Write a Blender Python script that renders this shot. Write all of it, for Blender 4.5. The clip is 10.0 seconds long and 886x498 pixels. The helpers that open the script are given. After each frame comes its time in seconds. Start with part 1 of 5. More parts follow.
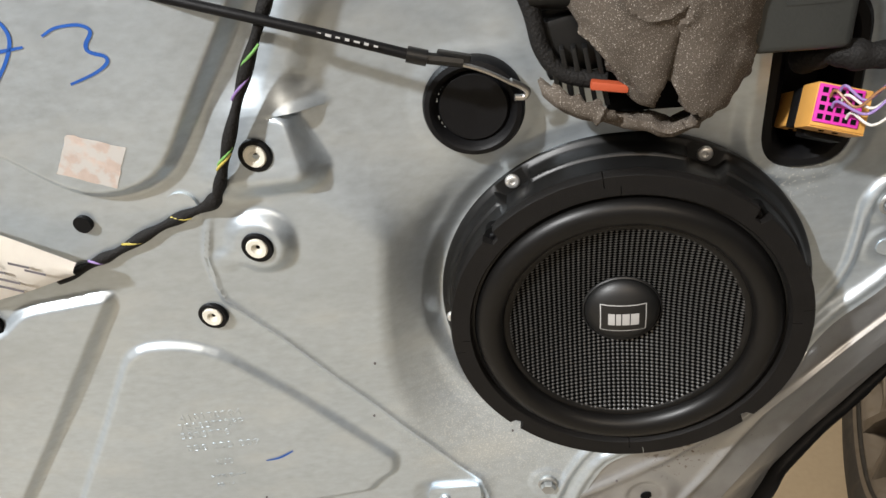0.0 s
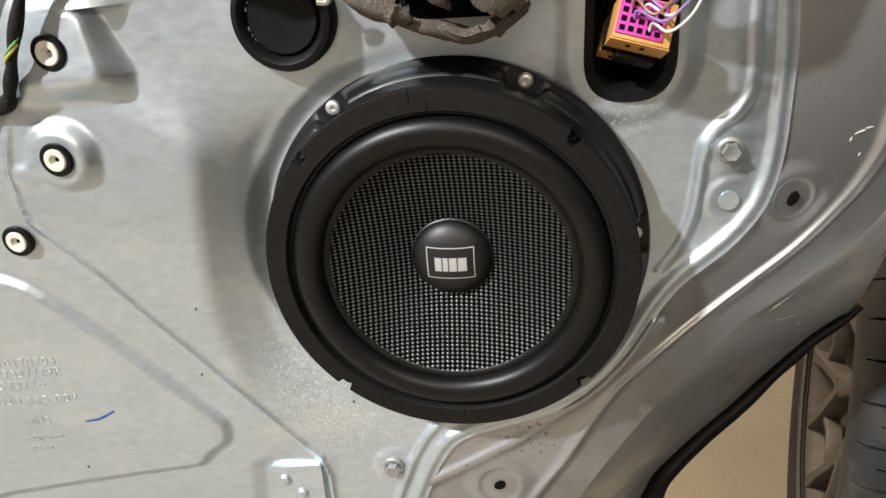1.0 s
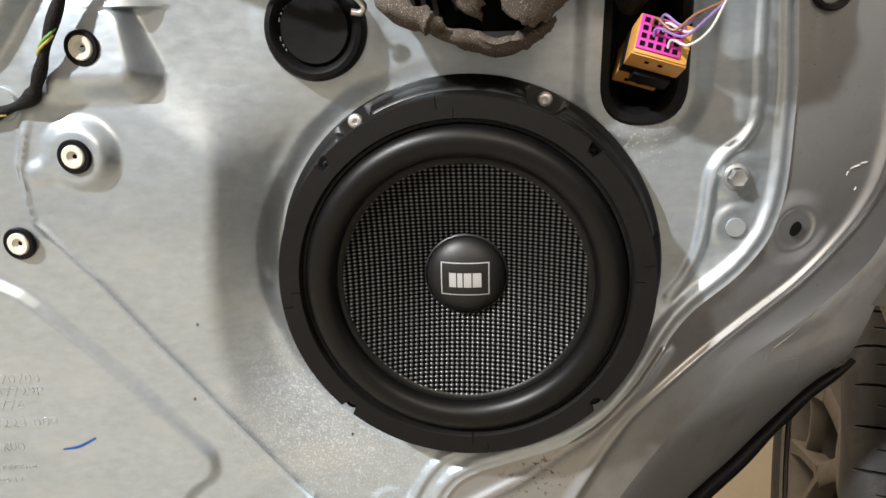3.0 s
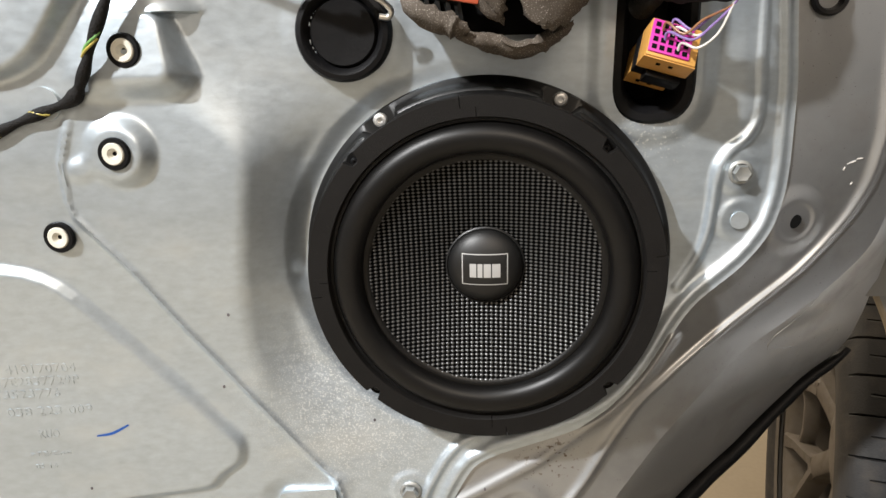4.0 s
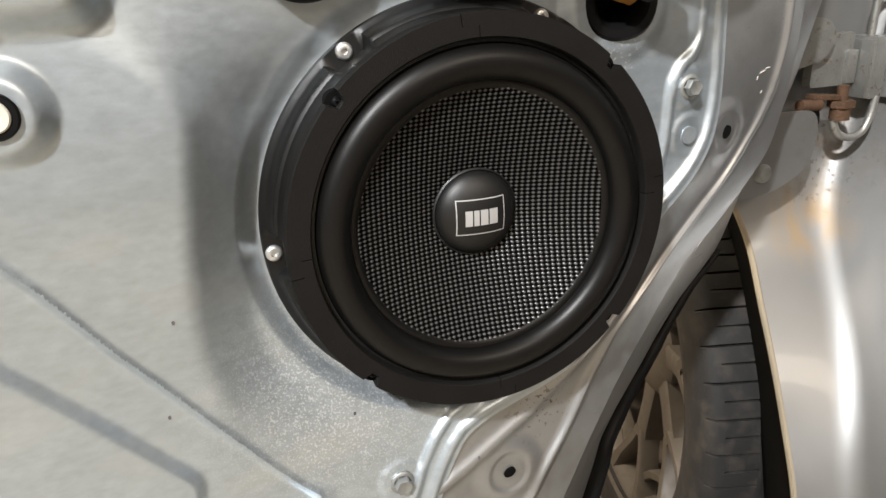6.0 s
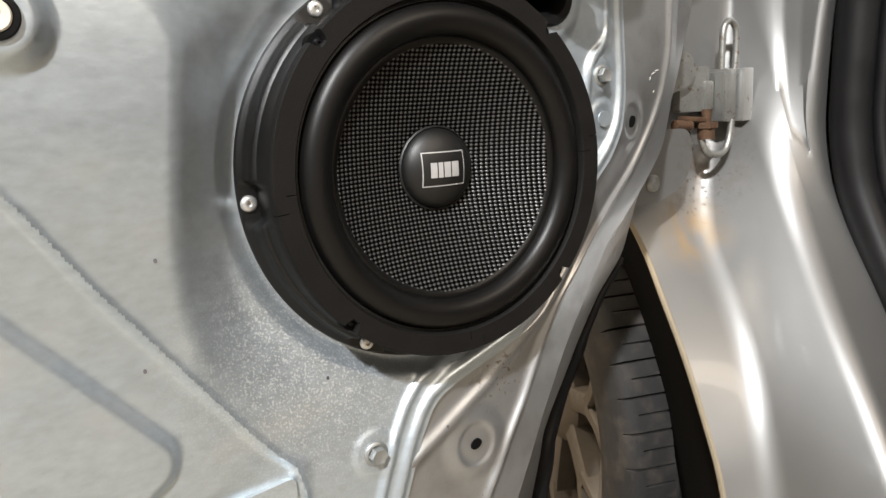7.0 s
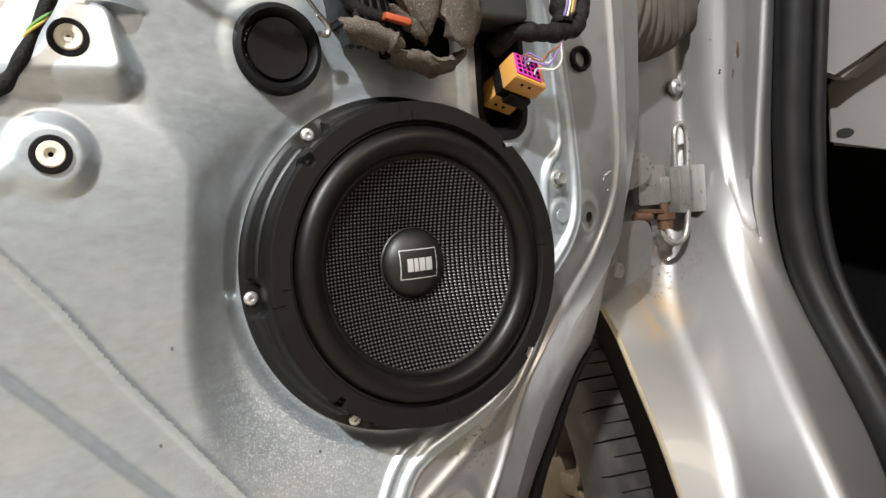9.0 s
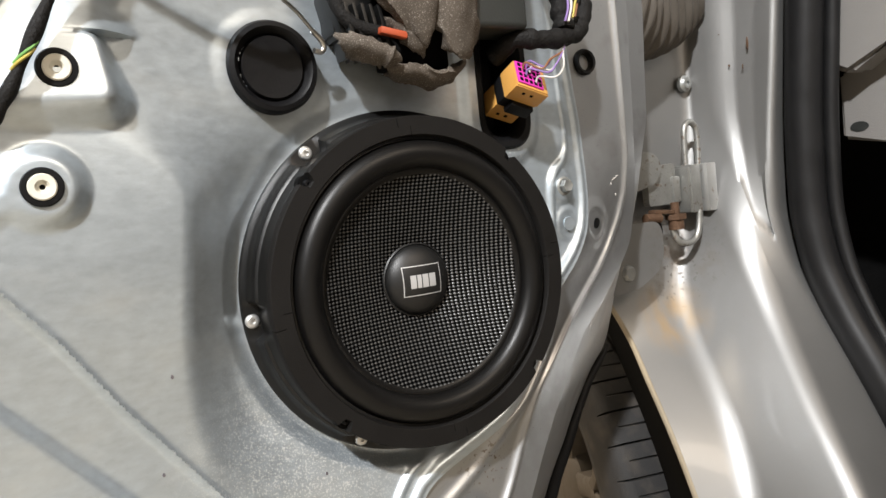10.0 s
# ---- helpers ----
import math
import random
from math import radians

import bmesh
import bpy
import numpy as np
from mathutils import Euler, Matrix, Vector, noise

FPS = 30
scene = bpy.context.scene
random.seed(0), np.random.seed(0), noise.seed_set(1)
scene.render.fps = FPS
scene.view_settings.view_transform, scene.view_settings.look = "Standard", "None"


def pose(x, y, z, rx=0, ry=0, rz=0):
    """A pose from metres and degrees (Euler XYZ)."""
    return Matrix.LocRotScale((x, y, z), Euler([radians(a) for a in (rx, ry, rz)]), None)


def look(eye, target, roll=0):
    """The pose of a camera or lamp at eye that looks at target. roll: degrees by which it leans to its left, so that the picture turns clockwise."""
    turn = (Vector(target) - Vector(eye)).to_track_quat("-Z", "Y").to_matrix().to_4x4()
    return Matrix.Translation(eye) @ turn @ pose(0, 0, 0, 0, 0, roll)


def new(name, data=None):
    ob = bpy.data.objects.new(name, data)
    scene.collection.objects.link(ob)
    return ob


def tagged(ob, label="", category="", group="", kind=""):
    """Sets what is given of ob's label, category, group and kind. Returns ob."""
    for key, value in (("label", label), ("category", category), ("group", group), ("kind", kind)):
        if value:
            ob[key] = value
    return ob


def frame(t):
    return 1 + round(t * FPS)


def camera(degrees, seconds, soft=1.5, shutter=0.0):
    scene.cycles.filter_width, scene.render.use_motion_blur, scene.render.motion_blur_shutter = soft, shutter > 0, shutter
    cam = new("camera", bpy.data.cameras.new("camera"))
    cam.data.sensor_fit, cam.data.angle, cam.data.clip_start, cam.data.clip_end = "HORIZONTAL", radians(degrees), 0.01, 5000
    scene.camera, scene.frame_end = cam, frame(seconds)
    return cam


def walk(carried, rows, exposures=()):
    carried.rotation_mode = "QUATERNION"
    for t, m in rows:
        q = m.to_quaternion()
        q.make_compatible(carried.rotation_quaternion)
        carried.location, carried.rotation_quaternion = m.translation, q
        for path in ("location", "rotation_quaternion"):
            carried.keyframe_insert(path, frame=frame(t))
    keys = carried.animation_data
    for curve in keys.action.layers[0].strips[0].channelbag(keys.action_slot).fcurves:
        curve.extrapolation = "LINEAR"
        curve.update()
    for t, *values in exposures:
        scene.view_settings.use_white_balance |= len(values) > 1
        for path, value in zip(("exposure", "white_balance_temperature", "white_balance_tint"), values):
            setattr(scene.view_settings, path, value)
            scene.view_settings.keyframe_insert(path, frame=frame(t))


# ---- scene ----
cam = camera(63.9, 10.0)
PATH = [
    (0, (-0.041, -0.389, 0.777), (-0.346, 1.285, -0.274), -7.8),
    (0.5, (0.019, -0.407, 0.75), (-0.283, 1.317, -0.219), -6.2),
    (1, (0.056, -0.396, 0.684), (-0.24, 1.384, -0.179), -4.5),
    (1.5, (0.047, -0.396, 0.608), (-0.209, 1.435, -0.155), -3.0),
    (2, (0.031, -0.398, 0.601), (-0.197, 1.473, -0.066), -2.0),
    (2.5, (0.031, -0.407, 0.623), (-0.177, 1.487, 0.014), -1.6),
    (3.8, (0.01, -0.439, 0.638), (-0.152, 1.473, 0.075), -1.2),
    (4, (0.009, -0.443, 0.635), (-0.151, 1.467, 0.064), -1.3),
    (4.5, (0.007, -0.448, 0.63), (-0.122, 1.456, 0.034), -1.2),
    (5, (0.003, -0.451, 0.629), (-0.078, 1.448, 0.005), -1.0),
    (5.2, (-0.002, -0.446, 0.625), (-0.038, 1.45, -0.011), -1.0),
    (6.3, (-0.175, -0.35, 0.603), (0.633, 1.338, -0.104), -2.8),
    (6.5, (-0.183, -0.346, 0.577), (0.697, 1.307, -0.126), -2.7),
    (7, (-0.21, -0.383, 0.531), (0.795, 1.306, 0.158), -3.0),
    (7.5, (-0.221, -0.417, 0.533), (0.792, 1.296, 0.33), -3.7),
    (8, (-0.224, -0.43, 0.542), (0.804, 1.279, 0.394), -4.0),
    (8.5, (-0.227, -0.442, 0.538), (0.814, 1.261, 0.409), -4.2),
    (9, (-0.23, -0.444, 0.536), (0.811, 1.26, 0.42), -4.6),
    (9.5, (-0.226, -0.446, 0.536), (0.803, 1.265, 0.417), -5.2),
    (10, (-0.218, -0.441, 0.549), (0.786, 1.284, 0.419), -6.1),
]
walk(cam, [(t, look(eye, target, roll)) for t, eye, target, roll in PATH], [(0, -0.12), (0.6, 0.0), (2.5, 0.04), (6.3, 0.04), (7.5, 0.10), (10, 0.08)])

# ---- world, lamps ----
world = bpy.data.worlds.new("garage_air")
scene.world = world
world.use_nodes = True
world.node_tree.nodes["Background"].inputs["Color"].default_value = (1.0, 0.97, 0.93, 1)
world.node_tree.nodes["Background"].inputs["Strength"].default_value = 0.02


def area_lamp(name, eye, target, sx, sy, watts, colour):
    data = bpy.data.lights.new(name, "AREA")
    data.shape, data.size, data.size_y, data.energy, data.color = "RECTANGLE", sx, sy, watts, colour
    ob = new(name, data)
    ob.matrix_world = look(eye, target)
    return ob


# key set by the loudspeaker's cast shadow; the other two are added unseen fills
KEY = (-1.69, -1.93, 2.75)
area_lamp("spot_glow", KEY, (0, 0, 0.5), 0.13, 0.13, 234, (0.985, 0.985, 0.985))
area_lamp("unseen_fill_glow", (0.7, -2.9, 2.72), (0.2, 0, 0.5), 1.8, 1.0, 74, (1.0, 0.84, 0.67))
area_lamp("unseen_fill_glow", (-1.0, 1.7, 2.72), (-1.0, 1.7, 0), 1.2, 0.3, 115, (1.0, 0.84, 0.64))
scene.view_settings.exposure = 0.0


# ---- materials ----
def mat(name, colour, rough=0.5, metal=0.0, spread=0.12, grain=0.0, grain_size=400.0, patch=30.0, rough_spread=0.1, coat=0.0, stretch=(1, 1, 1), spec=0.5):
    """Principled surface with tone patches at one scale, grain and fine relief at another."""
    m = bpy.data.materials.new(name)
    m.use_nodes = True
    nt = m.node_tree
    b = nt.nodes["Principled BSDF"]
    b.inputs["Roughness"].default_value = rough
    b.inputs["Metallic"].default_value = metal
    b.inputs["Coat Weight"].default_value = coat
    b.inputs["Specular IOR Level"].default_value = spec
    co = nt.nodes.new("ShaderNodeTexCoord")
    mp = nt.nodes.new("ShaderNodeMapping")
    mp.inputs["Scale"].default_value = stretch
    nt.links.new(co.outputs["Object"], mp.inputs["Vector"])
    big = nt.nodes.new("ShaderNodeTexNoise")
    big.inputs["Scale"].default_value, big.inputs["Detail"].default_value = patch, 4
    fine = nt.nodes.new("ShaderNodeTexNoise")
    fine.inputs["Scale"].default_value, fine.inputs["Detail"].default_value = grain_size, 3
    for n in (big, fine):
        nt.links.new(mp.outputs["Vector"], n.inputs["Vector"])
    mix = nt.nodes.new("ShaderNodeMix")
    mix.data_type = "RGBA"
    mix.inputs["A"].default_value = (*[c * (1 - spread) for c in colour], 1)
    mix.inputs["B"].default_value = (*[min(1, c * (1 + spread)) for c in colour], 1)
    ad = nt.nodes.new("ShaderNodeMath")
    ad.operation = "ADD"
    sc = nt.nodes.new("ShaderNodeMath")
    sc.operation = "MULTIPLY_ADD"
    sc.inputs[1].default_value, sc.inputs[2].default_value = 0.5, -0.25
    nt.links.new(fine.outputs["Fac"], sc.inputs[0])
    nt.links.new(big.outputs["Fac"], ad.inputs[0])
    nt.links.new(sc.outputs[0], ad.inputs[1])
    nt.links.new(ad.outputs[0], mix.inputs["Factor"])
    nt.links.new(mix.outputs["Result"], b.inputs["Base Color"])
    ra = nt.nodes.new("ShaderNodeMapRange")
    ra.inputs["To Min"].default_value, ra.inputs["To Max"].default_value = max(0.03, rough - rough_spread), min(1, rough + rough_spread)
    nt.links.new(big.outputs["Fac"], ra.inputs["Value"])
    nt.links.new(ra.outputs["Result"], b.inputs["Roughness"])
    if grain:
        bp = nt.nodes.new("ShaderNodeBump")
        bp.inputs["Strength"].default_value, bp.inputs["Distance"].default_value = grain, 0.001
        nt.links.new(fine.outputs["Fac"], bp.inputs["Height"])
        nt.links.new(bp.outputs["Normal"], b.inputs["Normal"])
    return m


def node(nt, kind, **inputs):
    n = nt.nodes.new(kind)
    for k, v in inputs.items():
        n.inputs[k.replace("_", " ")].default_value = v
    return n


def overlay(m, colour, scale, low, high, where=None, radius=0.1, rough=None, stretch=(1, 1, 1), strength=1.0):
    """Lays a broken-up stain of another colour over a material: noise past a threshold, within a soft ball round a place if one is given."""
    nt = m.node_tree
    b = nt.nodes["Principled BSDF"]
    old = b.inputs["Base Color"].links[0].from_socket
    co = nt.nodes.new("ShaderNodeTexCoord")
    mp = node(nt, "ShaderNodeMapping", Scale=stretch)
    nt.links.new(co.outputs["Object"], mp.inputs["Vector"])
    nz = node(nt, "ShaderNodeTexNoise", Scale=scale, Detail=4.0)
    nt.links.new(mp.outputs["Vector"], nz.inputs["Vector"])
    rg = node(nt, "ShaderNodeMapRange", From_Min=low, From_Max=high, To_Max=strength)
    nt.links.new(nz.outputs["Fac"], rg.inputs["Value"])
    fac = rg.outputs["Result"]
    if where:
        ds = nt.nodes.new("ShaderNodeVectorMath")
        ds.operation = "DISTANCE"
        ds.inputs[1].default_value = where
        nt.links.new(co.outputs["Object"], ds.inputs[0])
        fall = node(nt, "ShaderNodeMapRange", From_Min=radius, From_Max=radius * 0.35)
        nt.links.new(ds.outputs["Value"], fall.inputs["Value"])
        mu = nt.nodes.new("ShaderNodeMath")
        mu.operation = "MULTIPLY"
        nt.links.new(fac, mu.inputs[0])
        nt.links.new(fall.outputs["Result"], mu.inputs[1])
        fac = mu.outputs[0]
    mix = nt.nodes.new("ShaderNodeMix")
    mix.data_type = "RGBA"
    mix.inputs["B"].default_value = (*colour, 1)
    nt.links.new(fac, mix.inputs["Factor"])
    nt.links.new(old, mix.inputs["A"])
    nt.links.new(mix.outputs["Result"], b.inputs["Base Color"])
    if rough is not None:
        was = b.inputs["Roughness"].links[0].from_socket
        mr = nt.nodes.new("ShaderNodeMix")
        mr.inputs["B"].default_value = rough
        nt.links.new(fac, mr.inputs["Factor"])
        nt.links.new(was, mr.inputs["A"])
        nt.links.new(mr.outputs["Result"], b.inputs["Roughness"])
    return m


ZINC = mat("galvanised_steel", (0.478, 0.537, 0.586), 0.392, 0.76, 0.16, 0.06, 300, 170, 0.07, stretch=(0.6, 1, 1.25))
overlay(ZINC, (0.36, 0.40, 0.43), 9, 0.50, 0.72, stretch=(0.5, 1, 1.2), strength=0.35)
overlay(ZINC, (0.30, 0.33, 0.35), 1300, 0.66, 0.72, strength=0.35)
overlay(ZINC, (0.60, 0.63, 0.63), 26, 0.52, 0.72, stretch=(0.6, 1, 1.2), strength=0.4)
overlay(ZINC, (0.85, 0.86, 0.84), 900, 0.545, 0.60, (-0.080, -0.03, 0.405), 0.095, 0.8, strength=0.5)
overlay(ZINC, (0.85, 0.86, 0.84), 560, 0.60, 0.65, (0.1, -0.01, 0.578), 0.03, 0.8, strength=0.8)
SILVER = mat("silver_paint", (0.36, 0.366, 0.372), 0.40, 0.82, 0.05, 0.02, 1500, 18, 0.05, coat=0.25)
overlay(SILVER, (0.13, 0.12, 0.105), 18, 0.52, 0.70, rough=0.6, strength=0.45)
overlay(SILVER, (0.10, 0.085, 0.07), 700, 0.69, 0.73, rough=0.8, strength=0.6)
overlay(SILVER, (0.16, 0.12, 0.08), 300, 0.60, 0.66, (0.045, -0.015, 0.36), 0.03, 0.9, strength=0.9)
JAMB = mat("silver_jamb_paint", (0.25, 0.249, 0.245), 0.47, 0.74, 0.05, 0.02, 1500, 14, 0.05, coat=0.2)
overlay(JAMB, (0.40, 0.26, 0.11), 30, 0.34, 0.64, (0.398, 0.126, 0.385), 0.055, 0.7, stretch=(1.6, 1, 0.5), strength=0.6)
overlay(JAMB, (0.42, 0.26, 0.10), 60, 0.48, 0.60, (0.40, 0.10, 0.32), 0.035, 0.7, strength=0.5)
overlay(JAMB, (0.10, 0.085, 0.07), 200, 0.60, 0.68, (0.41, 0.13, 0.46), 0.07, 0.8, strength=0.6)
overlay(JAMB, (0.12, 0.085, 0.055), 55, 0.45, 0.65, (0.405, 0.13, 0.475), 0.075, 0.8, strength=0.55)
RAW_EDGE = mat("primer_edge", (0.24, 0.20, 0.14), 0.7, 0.0, 0.15, 0.3, 500, 60)
BLACK = mat("black_plastic", (0.0035, 0.0035, 0.0035), 0.42, 0, 0.25, 0.05, 700, 60, 0.08, spec=0.36)
overlay(BLACK, (0.16, 0.15, 0.14), 900, 0.74, 0.78, strength=0.6)
FOAM_RING = mat("black_ring", (0.0048, 0.0042, 0.0038), 0.66, 0, 0.3, 0.35, 1400, 70, 0.12, spec=0.18)
RUBBER = mat("black_rubber", (0.0035, 0.0035, 0.004), 0.5, 0, 0.3, 0.12, 500, 80, 0.1, spec=0.16)
SURROUND = mat("surround_rubber", (0.003, 0.0028, 0.0027), 0.40, 0, 0.15, 0.03, 900, 50, 0.05, spec=0.27)
CAP = mat("dust_cap_black", (0.004, 0.004, 0.004), 0.48, 0, 0.15, 0.03, 900, 50, 0.05)
BADGE = mat("silver_print", (0.42, 0.42, 0.42), 0.45, 0.3, 0.05)
WHITE_NYLON = mat("white_nylon", (0.56, 0.54, 0.47), 0.45, 0, 0.06, 0.05, 400, 80)
BOLT = mat("zinc_bolt", (0.33, 0.34, 0.335), 0.5, 0.8, 0.12, 0.15, 700, 150)
CHROME = mat("bright_screw", (0.70, 0.70, 0.69), 0.38, 0.85, 0.08, 0.1, 900, 150)
AMBER = mat("amber_plastic", (0.50, 0.255, 0.060), 0.42, 0, 0.1, 0.08, 600, 70)
MAGENTA = mat("magenta_plastic", (0.50, 0.025, 0.30), 0.45, 0, 0.1)
DARK = mat("dark_cavity", (0.004, 0.004, 0.004), 0.8, spec=0.05)
TAPE = mat("cloth_tape", (0.0065, 0.006, 0.0058), 0.7, 0, 0.4, 0.8, 700, 120, spec=0.2)
VIOLET = mat("violet_wire", (0.20, 0.13, 0.32), 0.4)
WHITE_WIRE = mat("white_wire", (0.50, 0.48, 0.45), 0.4)
BROWN_WIRE = mat("brown_wire", (0.20, 0.09, 0.04), 0.4)
YELLOW_WIRE = mat("yellow_wire", (0.40, 0.33, 0.07), 0.4)
GREEN_WIRE = mat("green_wire", (0.13, 0.30, 0.08), 0.4)
RED_WIRE = mat("red_wire", (0.60, 0.05, 0.03), 0.4)
TAB = mat("orange_tab", (0.34, 0.060, 0.022), 0.5, 0, 0.2)
FOAM = mat("open_cell_foam", (0.075, 0.062, 0.050), 0.9, 0, 0.35, 0.7, 1500, 45, 0.1, spec=0.2)
# the foam's glints, painted in as small pale specks
overlay(FOAM, (0.42, 0.39, 0.35), 1500, 0.60, 0.66, rough=0.35, strength=0.6)
MODULE = mat("grey_module_plastic", (0.021, 0.023, 0.022), 0.45, 0, 0.15, 0.15, 600, 60)
PAPER = mat("paper_label", (0.74, 0.70, 0.64), 0.75, 0, 0.05, 0.1, 300, 40)
PRINT = mat("dark_print", (0.10, 0.09, 0.10), 0.7)
STICKER = mat("faded_sticker", (0.40, 0.33, 0.29), 0.7, 0, 0.3, 0.1, 300, 70)
overlay(STICKER, (0.40, 0.40, 0.39), 110, 0.46, 0.56, strength=0.8)
PEN = mat("blue_marker", (0.010, 0.075, 0.32), 0.45, 0, 0.2)
STEEL_WIRE = mat("steel_wire", (0.55, 0.54, 0.52), 0.3, 1.0, 0.1)
HINGE = mat("hinge_steel", (0.30, 0.30, 0.285), 0.42, 0.75, 0.2, 0.2, 500, 90)
overlay(HINGE, (0.13, 0.07, 0.04), 150, 0.60, 0.68, rough=0.85, strength=0.6)
BRACKET_ZINC = mat("plated_cover", (0.42, 0.42, 0.41), 0.42, 0.7, 0.08, 0.1, 500, 60)
overlay(BRACKET_ZINC, (0.20, 0.12, 0.06), 120, 0.62, 0.70, rough=0.8, strength=0.5)
RUST = mat("rusty_steel", (0.085, 0.045, 0.024), 0.75, 0.3, 0.6, 0.9, 700, 140)
BOOT = mat("grey_boot_rubber", (0.052, 0.045, 0.037), 0.6, 0, 0.25, 0.2, 400, 60)
TYRE = mat("tyre_rubber", (0.011, 0.0105, 0.0105), 0.75, 0, 0.3, 0.35, 500, 60)
overlay(TYRE, (0.075, 0.062, 0.05), 45, 0.5, 0.7, rough=0.9, strength=0.35)
ALLOY = mat("dirty_alloy", (0.108, 0.094, 0.080), 0.6, 0.25, 0.15, 0.1, 400, 40)
overlay(ALLOY, (0.10, 0.085, 0.065), 50, 0.50, 0.68, rough=0.8, strength=0.7)
SEAL = mat("door_seal_rubber", (0.007, 0.007, 0.0075), 0.45, 0, 0.2, 0.06, 600, 40, spec=0.3)
TRIM = mat("grey_trim_plastic", (0.175, 0.168, 0.16), 0.65, 0, 0.06, 0.5, 900, 20)
BLACK_LINING = mat("black_lining", (0.004, 0.004, 0.004), 0.95, 0, 0.4, 0.8, 600, 60, spec=0.04)
CONCRETE = mat("garage_floor", (0.32, 0.270, 0.200), 0.6, 0, 0.18, 0.3, 120, 5, 0.12)
WALL = mat("garage_wall", (0.44, 0.43, 0.42), 0.85, 0, 0.06, 0.2, 80, 3)
CEIL = mat("garage_ceiling", (0.45, 0.44, 0.43), 0.85, 0, 0.05, 0.2, 80, 3)




def weave_material():
    """Woven cone: grey-black threads crossing over dark gaps, in step with the modelled weave; the gaps' shade is put
    into the colour.
    """
    m = mat("woven_cone", (0.05, 0.05, 0.05), 0.32, 0, 0.2, 0, 700, 60, 0.04)
    nt = m.node_tree
    co = nt.nodes.new("ShaderNodeTexCoord")
    sep = nt.nodes.new("ShaderNodeSeparateXYZ")
    nt.links.new(co.outputs["Object"], sep.inputs[0])
    waves = []
    for axis, start, pitch in (("X", 0.0, 0.0030), ("Z", 0.5, 0.0023)):
        mu = nt.nodes.new("ShaderNodeMath")
        mu.operation = "MULTIPLY_ADD"
        mu.inputs[1].default_value, mu.inputs[2].default_value = 2 * math.pi / pitch, -2 * math.pi / pitch * start
        si = nt.nodes.new("ShaderNodeMath")
        si.operation = "SINE"
        nt.links.new(sep.outputs[axis], mu.inputs[0])
        nt.links.new(mu.outputs[0], si.inputs[0])
        waves.append(si)
    ad = nt.nodes.new("ShaderNodeMath")
    ad.operation = "MULTIPLY_ADD"
    nt.links.new(waves[1].outputs[0], ad.inputs[0])
    ad.inputs[1].default_value = 1.0
    nt.links.new(waves[0].outputs[0], ad.inputs[2])
    # shade between the threads painted in: near-black gaps, lighter crests
    rg = node(nt, "ShaderNodeMapRange", From_Min=0.0, From_Max=1.5)
    nt.links.new(ad.outputs[0], rg.inputs["Value"])
    mx = nt.nodes.new("ShaderNodeMix")
    mx.data_type = "RGBA"
    mx.inputs["A"].default_value, mx.inputs["B"].default_value = (0.002, 0.002, 0.002, 1), (0.05, 0.05, 0.05, 1)
    nt.links.new(rg.outputs["Result"], mx.inputs["Factor"])
    b = nt.nodes["Principled BSDF"]
    nt.links.new(mx.outputs["Result"], b.inputs["Base Color"])
    # glint kept to the crests by specular, none in the gaps
    sp = node(nt, "ShaderNodeMapRange", From_Min=-0.2, From_Max=1.3, To_Min=0.0, To_Max=0.62)
    nt.links.new(ad.outputs[0], sp.inputs["Value"])
    nt.links.new(sp.outputs["Result"], b.inputs["Specular IOR Level"])
    return m


WEAVE = weave_material()


# ---- building helpers ----
def thing(name, at, label, category, group="", kind=""):
    ob = new(name)
    ob.location = at
    ob.empty_display_size = 0.02
    return tagged(ob, label, category, group, kind)


def part(name, bm, material, parent=None, label="", smooth=True):
    me = bpy.data.meshes.new(name)
    bmesh.ops.recalc_face_normals(bm, faces=bm.faces)
    bm.to_mesh(me)
    bm.free()
    return link(name, me, material, parent, label, smooth)


def link(name, me, material, parent=None, label="", smooth=True):
    if not me.materials:
        me.materials.append(material)
        if smooth:
            me.polygons.foreach_set("use_smooth", [True] * len(me.polygons))
            me.set_sharp_from_angle(angle=radians(42))
    ob = new(name, me)
    if parent:
        ob.parent = parent
        if parent.type == "EMPTY":
            ob.matrix_parent_inverse = Matrix.Translation(-parent.location)
    return tagged(ob, label)


def solo(name, bm, material, label, category, group="", kind=""):
    return tagged(part(name, bm, material), label, category, group, kind)


def smooth_line(pts, n=8):
    """Catmull-Rom curve through the points."""
    p = [Vector(q) for q in pts]
    p = [2 * p[0] - p[1], *p, 2 * p[-1] - p[-2]]
    out = []
    for i in range(1, len(p) - 2):
        a, b, c, d = p[i - 1:i + 3]
        for k in range(n):
            s = k / n
            out.append(0.5 * (2 * b + (c - a) * s + (2 * a - 5 * b + 4 * c - d) * s * s + (3 * b - a - 3 * c + d) * s ** 3))
    return out + [p[-2]]


